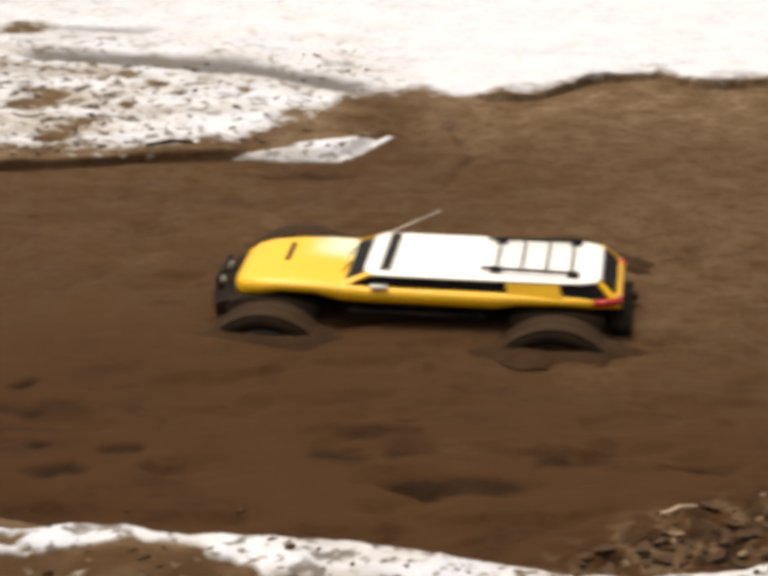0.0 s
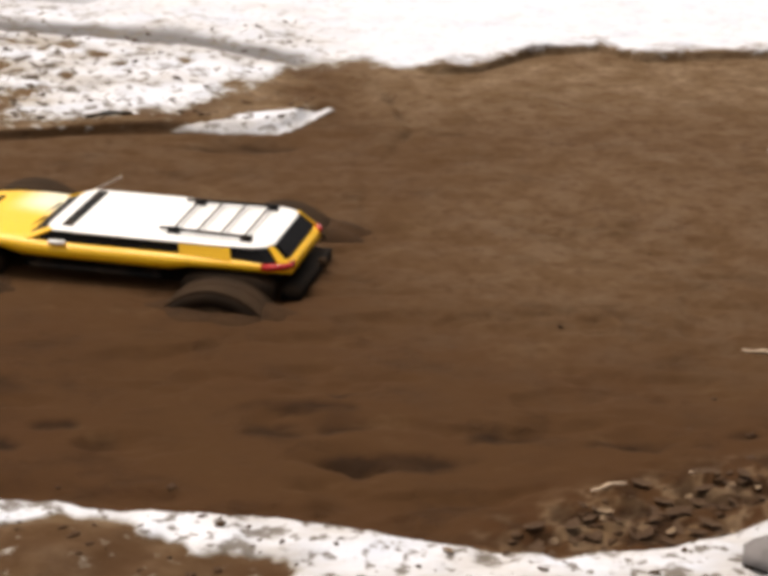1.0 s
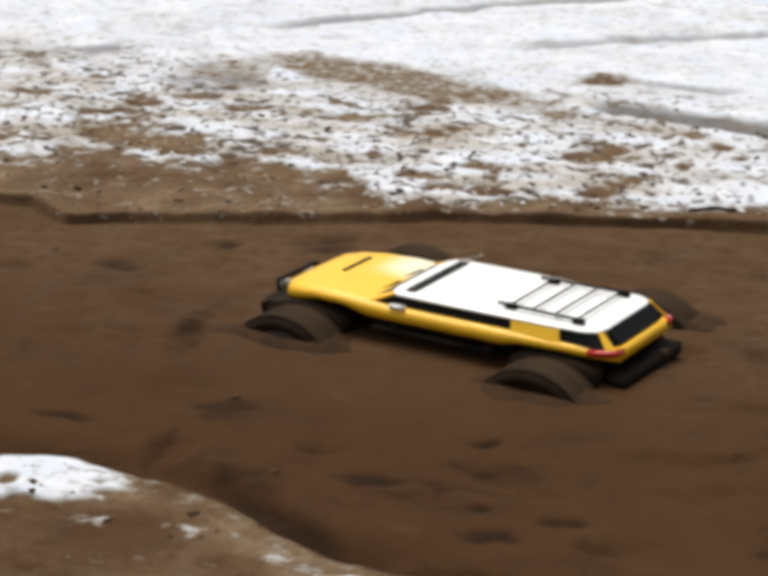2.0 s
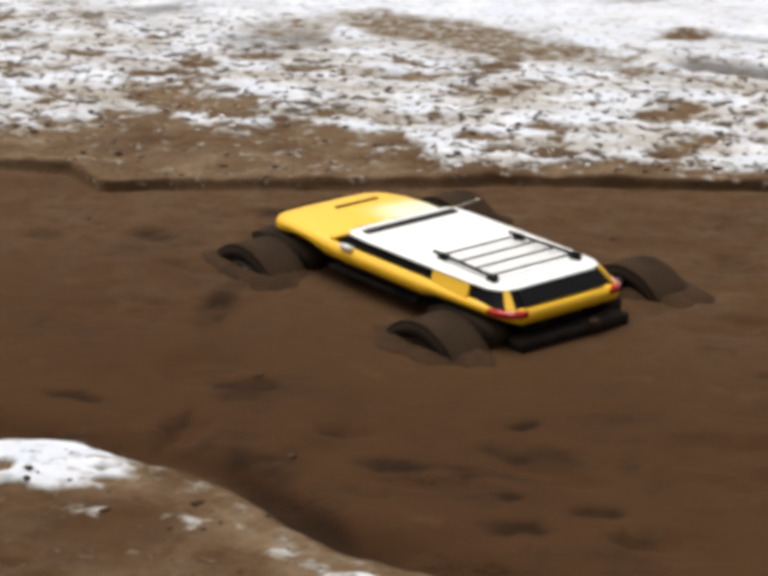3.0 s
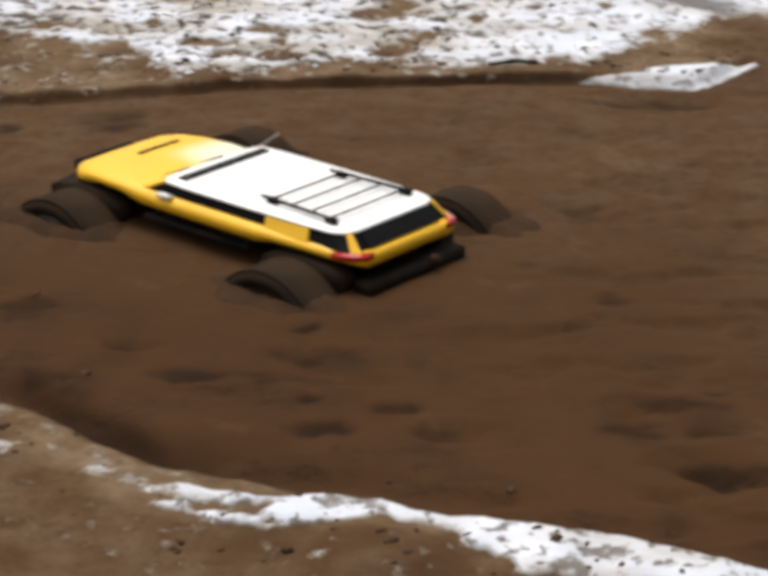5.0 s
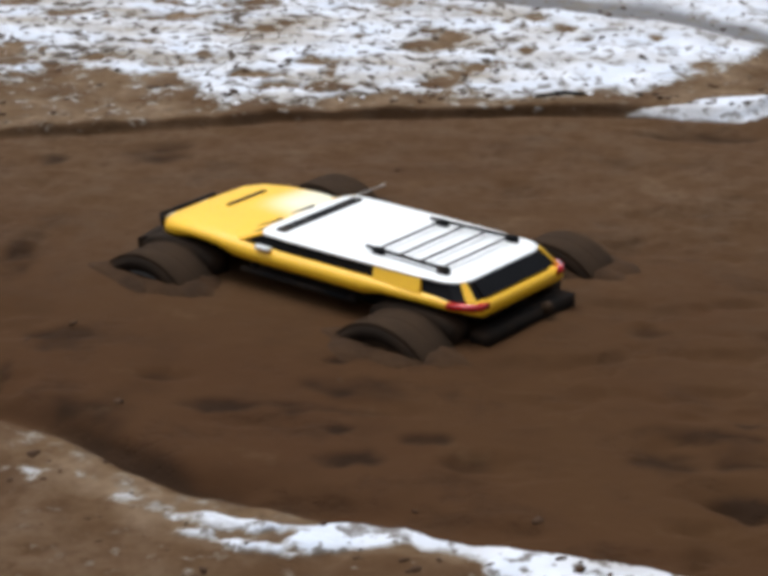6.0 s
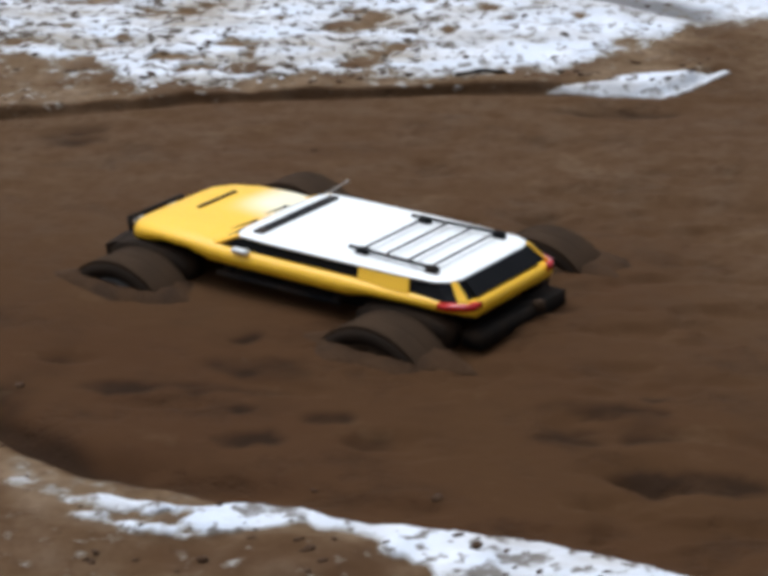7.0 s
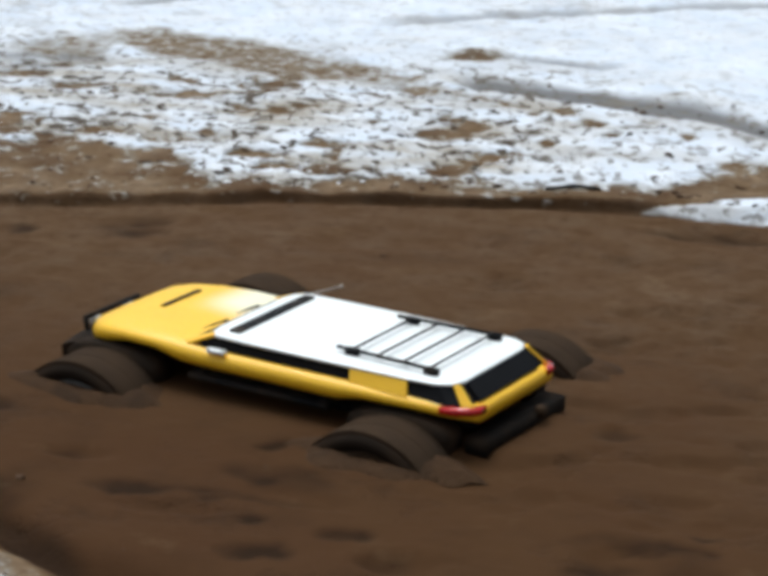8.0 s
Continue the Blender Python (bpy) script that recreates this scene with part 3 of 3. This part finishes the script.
def build_wheel(truck, x, y):
    side = 1 if y > 0 else -1
    wheel = new("wheel")
    wheel.parent = truck
    wheel.location = (x, y, WHEEL_Z)
    half = 0.030
    prof = [(-half * 0.84, 0.053), (-half, 0.059), (-half * 0.97, 0.064), (-half * 0.8, 0.068), (-half * 0.4, 0.0693), (0, 0.0695),
            (half * 0.4, 0.0693), (half * 0.8, 0.068), (half * 0.97, 0.064), (half, 0.059), (half * 0.84, 0.053)]
    grow = WHEEL_R / 0.07
    prof = [(py, r * grow) for py, r in prof]
    n = 40
    bm = bmesh.new()
    rings = []
    for k in range(n):
        a = k * math.tau / n
        rings.append([bm.verts.new((r * math.cos(a), py, r * math.sin(a))) for py, r in prof])
    for k in range(n):
        p, q = rings[k], rings[(k + 1) % n]
        for j in range(len(prof) - 1):
            bm.faces.new((p[j], p[j + 1], q[j + 1], q[j]))
        bm.faces.new((p[-1], p[0], q[0], q[-1]))
    tyre = part("tyre", bm, RUBBER, wheel, "muddy black knobbly rubber tyre")
    # paler tread over dark rubber sidewalls: the shade below the bulge, put into colour
    tyre.data.materials.append(CAKED)
    for p in tyre.data.polygons:
        p.material_index = 1 if abs(p.center.y) < half * 0.82 and p.area < 0.001 and math.hypot(p.center.x, p.center.z) > 0.06 * grow else 0
    bm = bmesh.new()
    for k in range(n):
        a0 = (k + 0.2) * math.tau / n
        a1 = (k + 0.88) * math.tau / n
        for s in (-1, 1):
            y0, y1 = sorted((s * 0.002, s * half * 0.86))
            vs = []
            for r in (0.064 * grow, WHEEL_R):
                for yy, shift in ((y0, 0.0), (y1, 0.06)):
                    for a in (a0, a1):
                        vs.append(bm.verts.new((r * math.cos(a + shift + (0.07 if s > 0 else 0)), yy, r * math.sin(a + shift + (0.07 if s > 0 else 0)))))
            for f in ((0, 1, 3, 2), (4, 6, 7, 5), (0, 4, 5, 1), (2, 3, 7, 6), (0, 2, 6, 4), (1, 5, 7, 3)):
                bm.faces.new([vs[i] for i in f])
    part("tread", bm, CAKED, wheel, "chunky tread lugs caked with mud", smooth=False)
    bm = bmesh.new()
    o = side * half * 0.78
    for k in range(6):
        a = k * math.tau / 6
        rod(bm, (0.008 * math.cos(a), o, 0.008 * math.sin(a)), (0.06 * math.cos(a), o + side * 0.002, 0.06 * math.sin(a)), 0.0075, 6)
    rod(bm, (0, o - side * 0.006, 0), (0, o + side * 0.002, 0), 0.014, 12)
    for k in range(24):
        a, b = k * math.tau / 24, (k + 1) * math.tau / 24
        rod(bm, (0.06 * math.cos(a), o, 0.06 * math.sin(a)), (0.06 * math.cos(b), o, 0.06 * math.sin(b)), 0.0035, 6)
    part("rim", bm, RIM if x > 0 else CAKED, wheel, "spoked rim caked with brown mud")
    bm = bmesh.new()
    rod(bm, (0, -half * 0.7, 0), (0, half * 0.7, 0), 0.062, 24)
    for f in [f for f in bm.faces if len(f.verts) > 4]:
        bm.faces.remove(f)
    rod(bm, (0, -0.004, 0), (0, 0.004, 0), 0.061, 24)
    part("rim_barrel", bm, BLACK, wheel)
    return wheel


def build_ridge(truck, x, y):
    """The churned wet mud that a slipping tyre pushes up round itself."""
    bm = bmesh.new()
    side, rows = (1 if y > 0 else -1), []
    for ring, (out, high) in enumerate(((1.0, -0.006), (0.82, 0.0015), (0.6, 0.0065), (0.3, 0.004))):
        row = []
        for k in range(36):
            a = k * math.tau / 36
            p = Vector((math.cos(a), math.sin(a), 0))
            k1 = out * (1 + 0.35 * noise.noise(p * 1.6 + Vector((x * 90, y * 70, 0))) + 0.15 * noise.noise(p * 5 + Vector((x * 40, y * 30, 3))))
            lift = high * (1 + 0.5 * noise.noise(p * 4 + Vector((x * 50, y * 20, ring))))
            row.append(bm.verts.new((x - 0.006 + 0.096 * k1 * p.x, y + side * 0.006 + 0.054 * k1 * p.y, lift)))
        rows.append(row)
    for a, b in zip(rows, rows[1:]):
        for k in range(36):
            bm.faces.new((a[k], a[(k + 1) % 36], b[(k + 1) % 36], b[k]))
    bm.faces.new(rows[-1])
    return part("mud_ridge", bm, CHURNED, truck, "wet dark mud churned up round the tyre")


def shell_section(x, w, zb, zt, crown=0.0):
    """Half-rounded section of the lower shell: sill, flank, shoulder, top."""
    pts = [(w * 0.93, zb), (w, zb + (zt - zb) * 0.35), (w * 0.985, zb + (zt - zb) * 0.72), (w * 0.93, zt - 0.001), (w * 0.8, zt + crown * 0.6), (w * 0.4, zt + crown)]
    return [(x, y, z) for y, z in pts] + [(x, 0, zt + crown)] + [(x, -y, z) for y, z in pts[::-1]] + [(x, 0, zb)]


def build_truck():
    truck = tagged(new("radio_controlled_truck"), "yellow and white model off-road wagon on big muddy tyres", "model truck")
    # lower shell: bonnet, wings, doors and tail in one moulding
    stations = [(0.233, 0.045, 0.041, 0.053, 0.0), (0.23, 0.06, 0.04, 0.058, 0.001), (0.221, 0.076, 0.04, 0.0615, 0.002), (0.203, 0.086, 0.045, 0.0645, 0.003), (0.17, 0.092, 0.053, 0.067, 0.0035),
                (0.13, 0.095, 0.053, 0.0675, 0.003), (0.1, 0.0957, 0.046, 0.0665, 0.001), (0.07, 0.096, 0.0455, 0.065, 0.0), (-0.02, 0.096, 0.0455, 0.065, 0.0), (-0.085, 0.096, 0.0455, 0.065, 0.0),
                (-0.11, 0.095, 0.05, 0.065, 0.0), (-0.16, 0.093, 0.051, 0.064, 0.0), (-0.2, 0.089, 0.049, 0.063, 0.0), (-0.225, 0.082, 0.048, 0.061, 0.0), (-0.233, 0.074, 0.046, 0.059, 0.0)]
    bm = loft([shell_section(*s) for s in stations])
    bmesh.ops.subdivide_edges(bm, edges=[e for e in bm.edges if abs(e.verts[0].co.x - e.verts[1].co.x) > 0.012], cuts=1, smooth=0.6)
    body = part("body", bm, SHEEN_YELLOW, truck, "glossy yellow moulded lower body")
    # cabin: dark glass core, then the white roof and the pillars over it
    bm = bmesh.new()
    base = [(0.112, 0.074), (0.098, 0.0855), (-0.205, 0.0845), (-0.223, 0.074)]
    top = [(0.07, 0.068), (0.063, 0.079), (-0.193, 0.077), (-0.207, 0.066)]
    lo = [bm.verts.new((x, y, 0.0615)) for x, y in base] + [bm.verts.new((x, -y, 0.0615)) for x, y in base[::-1]]
    hi = [bm.verts.new((x, y, 0.077)) for x, y in top] + [bm.verts.new((x, -y, 0.077)) for x, y in top[::-1]]
    n = len(lo)
    bm.faces.new(lo[::-1])
    bm.faces.new(hi)
    for k in range(n):
        bm.faces.new((lo[k], lo[(k + 1) % n], hi[(k + 1) % n], hi[k]))
    part("window_band", bm, GLASS, truck, "blacked-out windows and windscreen", smooth=False)
    # roof, crowned, with a rounded rim
    outline = []
    for x, y in ((0.076, 0.055), (0.073, 0.071), (0.064, 0.081), (0.03, 0.083), (-0.06, 0.083), (-0.15, 0.0815), (-0.188, 0.079), (-0.202, 0.072), (-0.209, 0.056)):
        outline.append((x, y))
    def ring(shrink, z):
        pts = [(-0.063 + (x + 0.063) * shrink, y * shrink) for x, y in outline]
        return [(x, y, z) for x, y in pts] + [(x, -y, z) for x, y in pts[::-1]]
    bm = loft([ring(0.985, 0.0762), ring(1.0, 0.0772), ring(0.995, 0.0786), ring(0.965, 0.0795), ring(0.8, 0.08), ring(0.4, 0.0802)])
    roof = part("roof", bm, WHITE, truck, "white roof")
    for s in (1, -1):
        # corner pillars and the broad rear side panels
        part("windscreen_pillar", plate([(0.11, s * 0.0805, 0.063), (0.098, s * 0.0875, 0.063), (0.064, s * 0.08, 0.0778), (0.07, s * 0.0725, 0.0778)], 0.0012), YELLOW, truck, smooth=False)
        part("side_panel", plate([(-0.099, s * 0.0878, 0.062), (-0.163, s * 0.0875, 0.062), (-0.158, s * 0.0785, 0.0778), (-0.095, s * 0.0795, 0.0778)], 0.0016), YELLOW, truck, smooth=False)
        part("tail_pillar", plate([(-0.218, s * 0.079, 0.061), (-0.2285, s * 0.0725, 0.0605), (-0.2085, s * 0.0655, 0.0778), (-0.2035, s * 0.0705, 0.0778)], 0.0014), YELLOW, truck, smooth=False)
        part("tail_lamp", loft([[(x, s * (y + 0.0025), 0.0545), (x, s * (y + 0.003), 0.0605), (x, s * (y - 0.01), 0.0615), (x, s * (y - 0.01), 0.0545)]
                                for x, y in ((-0.2, 0.088), (-0.215, 0.0855), (-0.228, 0.0785), (-0.2345, 0.07))]), RED, truck, "red tail lamp wrapping the corner")
        mirror = part("door_mirror", boxed(0.044, 0.064, min(s * 0.0885, s * 0.0955), max(s * 0.0885, s * 0.0955), 0.0645, 0.0685), WHITE, truck, "small white door mirror", bevel=0.0015)
        part("mirror_arm", rods([((0.058, s * 0.08, 0.063), (0.058, s * 0.09, 0.066))], 0.002), BLACK, mirror)
        part("head_lamp", loft([[(0.226, s * 0.034, 0.042), (0.226, s * 0.052, 0.042), (0.226, s * 0.052, 0.049), (0.226, s * 0.034, 0.049)],
                                [(0.2325, s * 0.036, 0.0425), (0.23, s * 0.05, 0.0425), (0.23, s * 0.05, 0.048), (0.2325, s * 0.036, 0.048)]]), LAMP, truck, "clear head lamp", smooth=False)
        part("side_step", rods([((0.09, s * 0.088, 0.034), (-0.075, s * 0.088, 0.034)), ((0.08, s * 0.088, 0.034), (0.08, s * 0.06, 0.04)), ((-0.065, s * 0.088, 0.034), (-0.065, s * 0.06, 0.04))], 0.0035), BLACK, truck)
        for x in WHEEL_X:
            # flared arch over each wheel
            arch = []
            for k in range(9):
                a = math.pi * k / 8
                cx, cz = x + 0.056 * math.cos(a), 0.034 + 0.014 * math.sin(a)
                arch.append([(cx, s * 0.07, cz), (cx, s * 0.097, cz - 0.001), (cx, s * 0.094, 0.014), (cx, s * 0.07, 0.014)])
            part("wheel_arch", loft(arch), RUBBER, body, "black wheel arch smeared with mud")
    part("grille", boxed(0.2285, 0.2335, -0.034, 0.034, 0.0405, 0.0475), BLACK, truck, "black front grille", bevel=0.001)
    part("rear_window", plate([(-0.2255, 0.058, 0.0625), (-0.2255, -0.058, 0.0625), (-0.2105, -0.057, 0.0775), (-0.2105, 0.057, 0.0775)], 0.0012), GLASS, truck, "black rear window", smooth=False)
    part("bonnet_scoop", loft([[(0.179, y, 0.068), (0.177, y, 0.0718), (0.172, y, 0.0718), (0.17, y, 0.068)] for y in (-0.046, 0.018)]), BLACK, truck, "dark slot of the bonnet scoop", smooth=False, bevel=0.0008)
    part("light_bar", loft([[(0.0565, y, 0.0785), (0.055, y, 0.0825), (0.044, y, 0.0825), (0.0425, y, 0.0785)] for y in (-0.067, 0.067)]), BLACK, truck, "black light bar across the roof", smooth=False, bevel=0.001)
    part("wiper", rods([((0.105, 0.05, 0.0665), (0.098, 0.01, 0.0685)), ((0.105, -0.005, 0.0665), (0.098, -0.045, 0.0685))], 0.0012, 6), BLACK, truck)
    # roof rack: two rails on feet and four cross bars
    rack = new("roof_rack")
    rack.parent = truck
    tagged(rack, "black wire roof rack")
    for s in (1, -1):
        part("rack_rail", rods([((-0.065, s * 0.056, 0.085), (-0.178, s * 0.061, 0.085))], 0.0021), BLACK, rack)
    for k in range(4):
        x = -0.082 - k * 0.0298
        part("cross_bar", rods([((x, -0.057 - 0.0012 * k, 0.0855), (x, 0.057 + 0.0012 * k, 0.0855))], 0.0013, 6), BLACK, rack)
    for s in (1, -1):
        for x, y in ((-0.082, 0.056), (-0.174, 0.061)):
            part("rack_foot", boxed(x - 0.007, x + 0.007, s * y - 0.0035, s * y + 0.0035, 0.079, 0.0865), BLACK, rack, bevel=0.001)
    # bumpers, chassis and axles
    def nose(y):
        return 0.012 * (abs(y) / 0.09) ** 2
    bm = loft([[(0.225 - nose(y), y, 0.02), (0.262 - nose(y), y, 0.022), (0.264 - nose(y), y, 0.034), (0.25 - nose(y), y, 0.04), (0.225 - nose(y), y, 0.04)]
               for y in np.linspace(-0.09, 0.09, 9)])
    bumper = part("front_bumper", bm, MATT, truck, "black winch bumper", smooth=False)
    part("bull_bar", rods([((0.252, -0.045, 0.036), (0.256, -0.045, 0.05)), ((0.252, 0.045, 0.036), (0.256, 0.045, 0.05)), ((0.256, -0.045, 0.05), (0.256, 0.045, 0.05))], 0.0028), BLACK, bumper)
    for s in (1, -1):
        part("spot_lamp", rods([((0.25, s * 0.028, 0.043), (0.259, s * 0.028, 0.043))], 0.006, 12), LAMP, bumper, "small round spot lamp")
    part("tow_hitch", boxed(-0.252, -0.243, -0.03, -0.02, 0.026, 0.036), CAKED, truck, "muddy tow hitch", bevel=0.001)
    part("rear_bumper", boxed(-0.246, -0.222, -0.078, 0.078, 0.016, 0.031), MATT, truck, "black rear bumper", bevel=0.006)
    part("chassis_rail", boxed(-0.21, 0.22, -0.04, 0.04, 0.024, 0.046), BLACK, truck, "black chassis", bevel=0.003)
    part("skid_plate", boxed(-0.09, 0.11, -0.055, 0.055, 0.019, 0.026), BLACK, truck, bevel=0.002)
    for x in WHEEL_X:
        part("axle", rods([((x, WHEEL_Y[1], 0.028), (x, WHEEL_Y[0], 0.028))], 0.008), BLACK, truck)
        for s in (1, -1):
            part("shock_absorber", rods([((x + 0.02, s * 0.06, 0.026), (x + 0.005, s * 0.045, 0.048))], 0.006), RIM, truck)
    # the shell and chassis ride low over the sunk wheels
    for ob in truck.children:
        ob.location.z -= RIDE_LOW
    for x in WHEEL_X:
        for y in WHEEL_Y:
            build_ridge(truck, x, y)
    wheels = [build_wheel(truck, x, y) for x in WHEEL_X for y in WHEEL_Y]
    bm = bmesh.new()
    rod(bm, (0, 0, 0), (0.09, 0, 0), 0.0012, 6, 0.0008)
    rod(bm, (0.088, 0, 0), (0.093, 0, 0), 0.0017, 6)
    antenna = part("antenna", bm, STEEL, truck, "thin pale whip antenna")
    return truck, wheels, antenna


truck, wheels, antenna = build_truck()


# ---- litter, sticks, clods ----
def build_stick(name, x, y, length, turn, r, mat, label):
    rings = []
    for j in range(9):
        t = j / 8 - 0.5
        mid = Vector((t * length, 0.04 * length * math.sin(t * 5), r * 0.6 * math.cos(t * 7)))
        q = r * (1 - 0.6 * abs(t)) * (0.9 + 0.2 * math.sin(j * 2.1))
        rings.append([mid + Vector((0, q * math.cos(i * math.tau / 7), q * math.sin(i * math.tau / 7))) for i in range(7)])
    bm = loft(rings)
    ob = part(name, bm, mat)
    ob.matrix_world = pose(x, y, ground_z(x, y) + r * 0.7, 0, 0, turn)
    return tagged(ob, label, "stick")


build_stick("stick", 0.372, 0.012, 0.042, 22, 0.0022, STICK, "short pale peeled stick lying on muddy litter")
build_stick("stick", 0.6, 0.395, 0.05, -28, 0.0022, STICK, "pale bare stick lying on wet mud")
build_stick("stick", 0.47, 0.06, 0.04, -10, 0.0018, STICK, "short pale peeled stick lying on muddy litter")
build_stick("twig", -0.2, 1.285, 0.07, 14, 0.003, BLACK, "dark wet twig at the edge of the snow")


def blob(bm, x, y, z, rx, ry, rz, rng, spin):
    """A small lump with an uneven outline, half sunk."""
    res = bmesh.ops.create_icosphere(bm, subdivisions=2, radius=1.0)
    off = rng.random() * 50
    m = Matrix.Translation((x, y, z)) @ Matrix.Rotation(spin, 4, "Z") @ Matrix.Diagonal((rx, ry, rz, 1))
    for v in res["verts"]:
        k = 0.75 + 0.5 * noise.noise(v.co * 1.7 + Vector((off, 0, 0)))
        v.co = m @ (v.co * k)


def build_lumps(name, mat, count, area, size, seed, label, category):
    rng = random.Random(seed)
    verts, faces = [], []
    base = bmesh.new()
    bmesh.ops.create_icosphere(base, subdivisions=1, radius=1.0)
    bv = [v.co.copy() for v in base.verts]
    base.verts.index_update()
    bf = [[v.index for v in f.verts] for f in base.faces]
    base.free()
    made = 0
    for _ in range(count * 6):
        if made >= count:
            break
        p = area(rng)
        if p is None:
            continue
        x, y = p
        made += 1
        r = size * (0.35 + 1.3 * rng.random() ** 2.5)
        off, spin = rng.random() * 90, rng.random() * 6.28
        z0, c, s = ground_z(x, y), math.cos(spin), math.sin(spin)
        n0 = len(verts)
        for v in bv:
            k = r * (0.7 + 0.7 * noise.noise(v * 1.6 + Vector((off, 0, 0))))
            px, py = v.x * k * 1.4, v.y * k
            verts.append((x + px * c - py * s, y + px * s + py * c, z0 + v.z * k * 0.38 + r * 0.05))
        faces += [[i + n0 for i in f] for f in bf]
    me = bpy.data.meshes.new(name)
    me.from_pydata(verts, [], faces)
    me.materials.append(mat)
    for p in me.polygons:
        p.use_smooth = True
    return tagged(new(name, me), label, category, kind="stuff")


def on_far_bank(rng):
    x = rng.uniform(-1.75, 0.1)
    y = line_at(x, FAR_EDGE) + 0.02 + 0.55 * rng.random() ** 1.4
    return (x, y)


def by_snow_edge(rng):
    x = rng.uniform(-1.75, 0.05)
    return (x, line_at(x, SNOW_EDGE) - 0.02 + 0.13 * rng.random())


def on_track(rng):
    x, y = rng.uniform(-1.2, 0.9), rng.uniform(0.0, 1.0)
    return (x, y) if y > line_at(x, NEAR_EDGE) + 0.05 and rng.random() < 1.1 - y else None


def on_near_bank(rng):
    x = rng.uniform(-0.85, 0.6)
    return (x, line_at(x, NEAR_EDGE) - 0.01 - 0.15 * rng.random())


def in_litter(rng):
    u, v = rng.gauss(0, 0.11), rng.gauss(0, 0.03)
    c, s = math.cos(radians(28)), math.sin(radians(28))
    x, y = 0.45 + u * c - v * s, -0.02 + u * s + v * c
    return (x, y) if y < 0.17 and 0.2 < x < 0.75 else None


build_lumps("mud_clods", CLOD, 800, on_far_bank, 0.0048, 5, "dark mud clods scattered over trodden snow", "clods")
build_lumps("snow_lumps", ICE, 170, by_snow_edge, 0.0045, 6, "lumps of old snow along the bank", "snow lumps")
build_lumps("track_clods", CLOD, 45, on_track, 0.0045, 7, "small clods of churned wet mud on the track", "clods")
build_lumps("bank_clods", CLOD, 160, on_near_bank, 0.005, 8, "small clods of earth on the snowy bank", "clods")
build_lumps("litter_clods", CLOD, 100, in_litter, 0.0055, 9, "crumbled earth among dead leaves", "clods")


def build_leaves(name, mat, count, seed, size, label):
    rng = random.Random(seed)
    verts, faces = [], []
    while len(faces) < count * 4:
        p = in_litter(rng)
        if p is None:
            continue
        x, y = p
        r = size * rng.uniform(0.6, 1.6)
        m = pose(x, y, ground_z(x, y) + 0.0005 + 0.0025 * rng.random(), rng.uniform(-5, 5), rng.uniform(-5, 5), rng.uniform(0, 360))
        n0, curl = len(verts), rng.uniform(0.02, 0.25)
        for a, b, h in ((-1, 0, curl), (-0.4, 0.42, curl * 0.6), (0.4, 0.4, curl * 0.5), (1, 0, curl * 0.9), (0.4, -0.4, curl * 0.5), (-0.4, -0.42, curl * 0.6), (0, 0, 0)):
            verts.append(m @ Vector((a * r, b * r, h * r)))
        faces += [[n0, n0 + 5, n0 + 6, n0 + 1], [n0 + 1, n0 + 6, n0 + 2], [n0 + 6, n0 + 4, n0 + 3, n0 + 2], [n0 + 5, n0 + 4, n0 + 6]]
    me = bpy.data.meshes.new(name)
    me.from_pydata(verts, [], faces)
    me.materials.append(mat)
    return tagged(new(name, me), label, "leaves", kind="stuff")


build_leaves("dead_leaves", LEAF, 70, 11, 0.010, "brown dead leaves heaped at the edge of the track")
build_leaves("pale_leaves", LEAF_PALE, 14, 12, 0.008, "pale dry leaves heaped at the edge of the track")

bm = bmesh.new()
blob(bm, 0, 0, 0, 0.045, 0.035, 0.016, random.Random(3), 0.3)
stone = part("stone", bm, STONE)
stone.matrix_world = pose(0.505, -0.15, ground_z(0.505, -0.15) + 0.004)
tagged(stone, "grey stone half sunk in snow beside dead leaves", "stone")


def motions():
    rows = [(t, pose(x, y, 0, 0, 0, h)) for t, x, y, h in TRUCK_ROWS]
    walk(truck, rows)
    # the wheels roll with the way the truck goes and slip in the mud, forwards first and then in reverse
    last = round(8.0 * FPS)
    for wheel in wheels:
        at, turned, keys = wheel.location.copy(), 0.0, []
        for k in range(last + 1):
            t = k / FPS
            keys.append((t, pose(*at, 0, turned, 0)))
            turned += float(np.interp(t, [0.0, 2.6, 3.0, 7.1, 7.4, 8.0], [SLIP, SLIP, -SLIP, -SLIP, SLIP, SLIP]))
        walk(wheel, keys)
    # the whip antenna sways
    walk(antenna, [(t, pose(0.082, -0.076, 0.069 - RIDE_LOW, 0, 0, az) @ pose(0, 0, 0, 0, -el, 0)) for t, el, az in ANTENNA_ROWS])


motions()
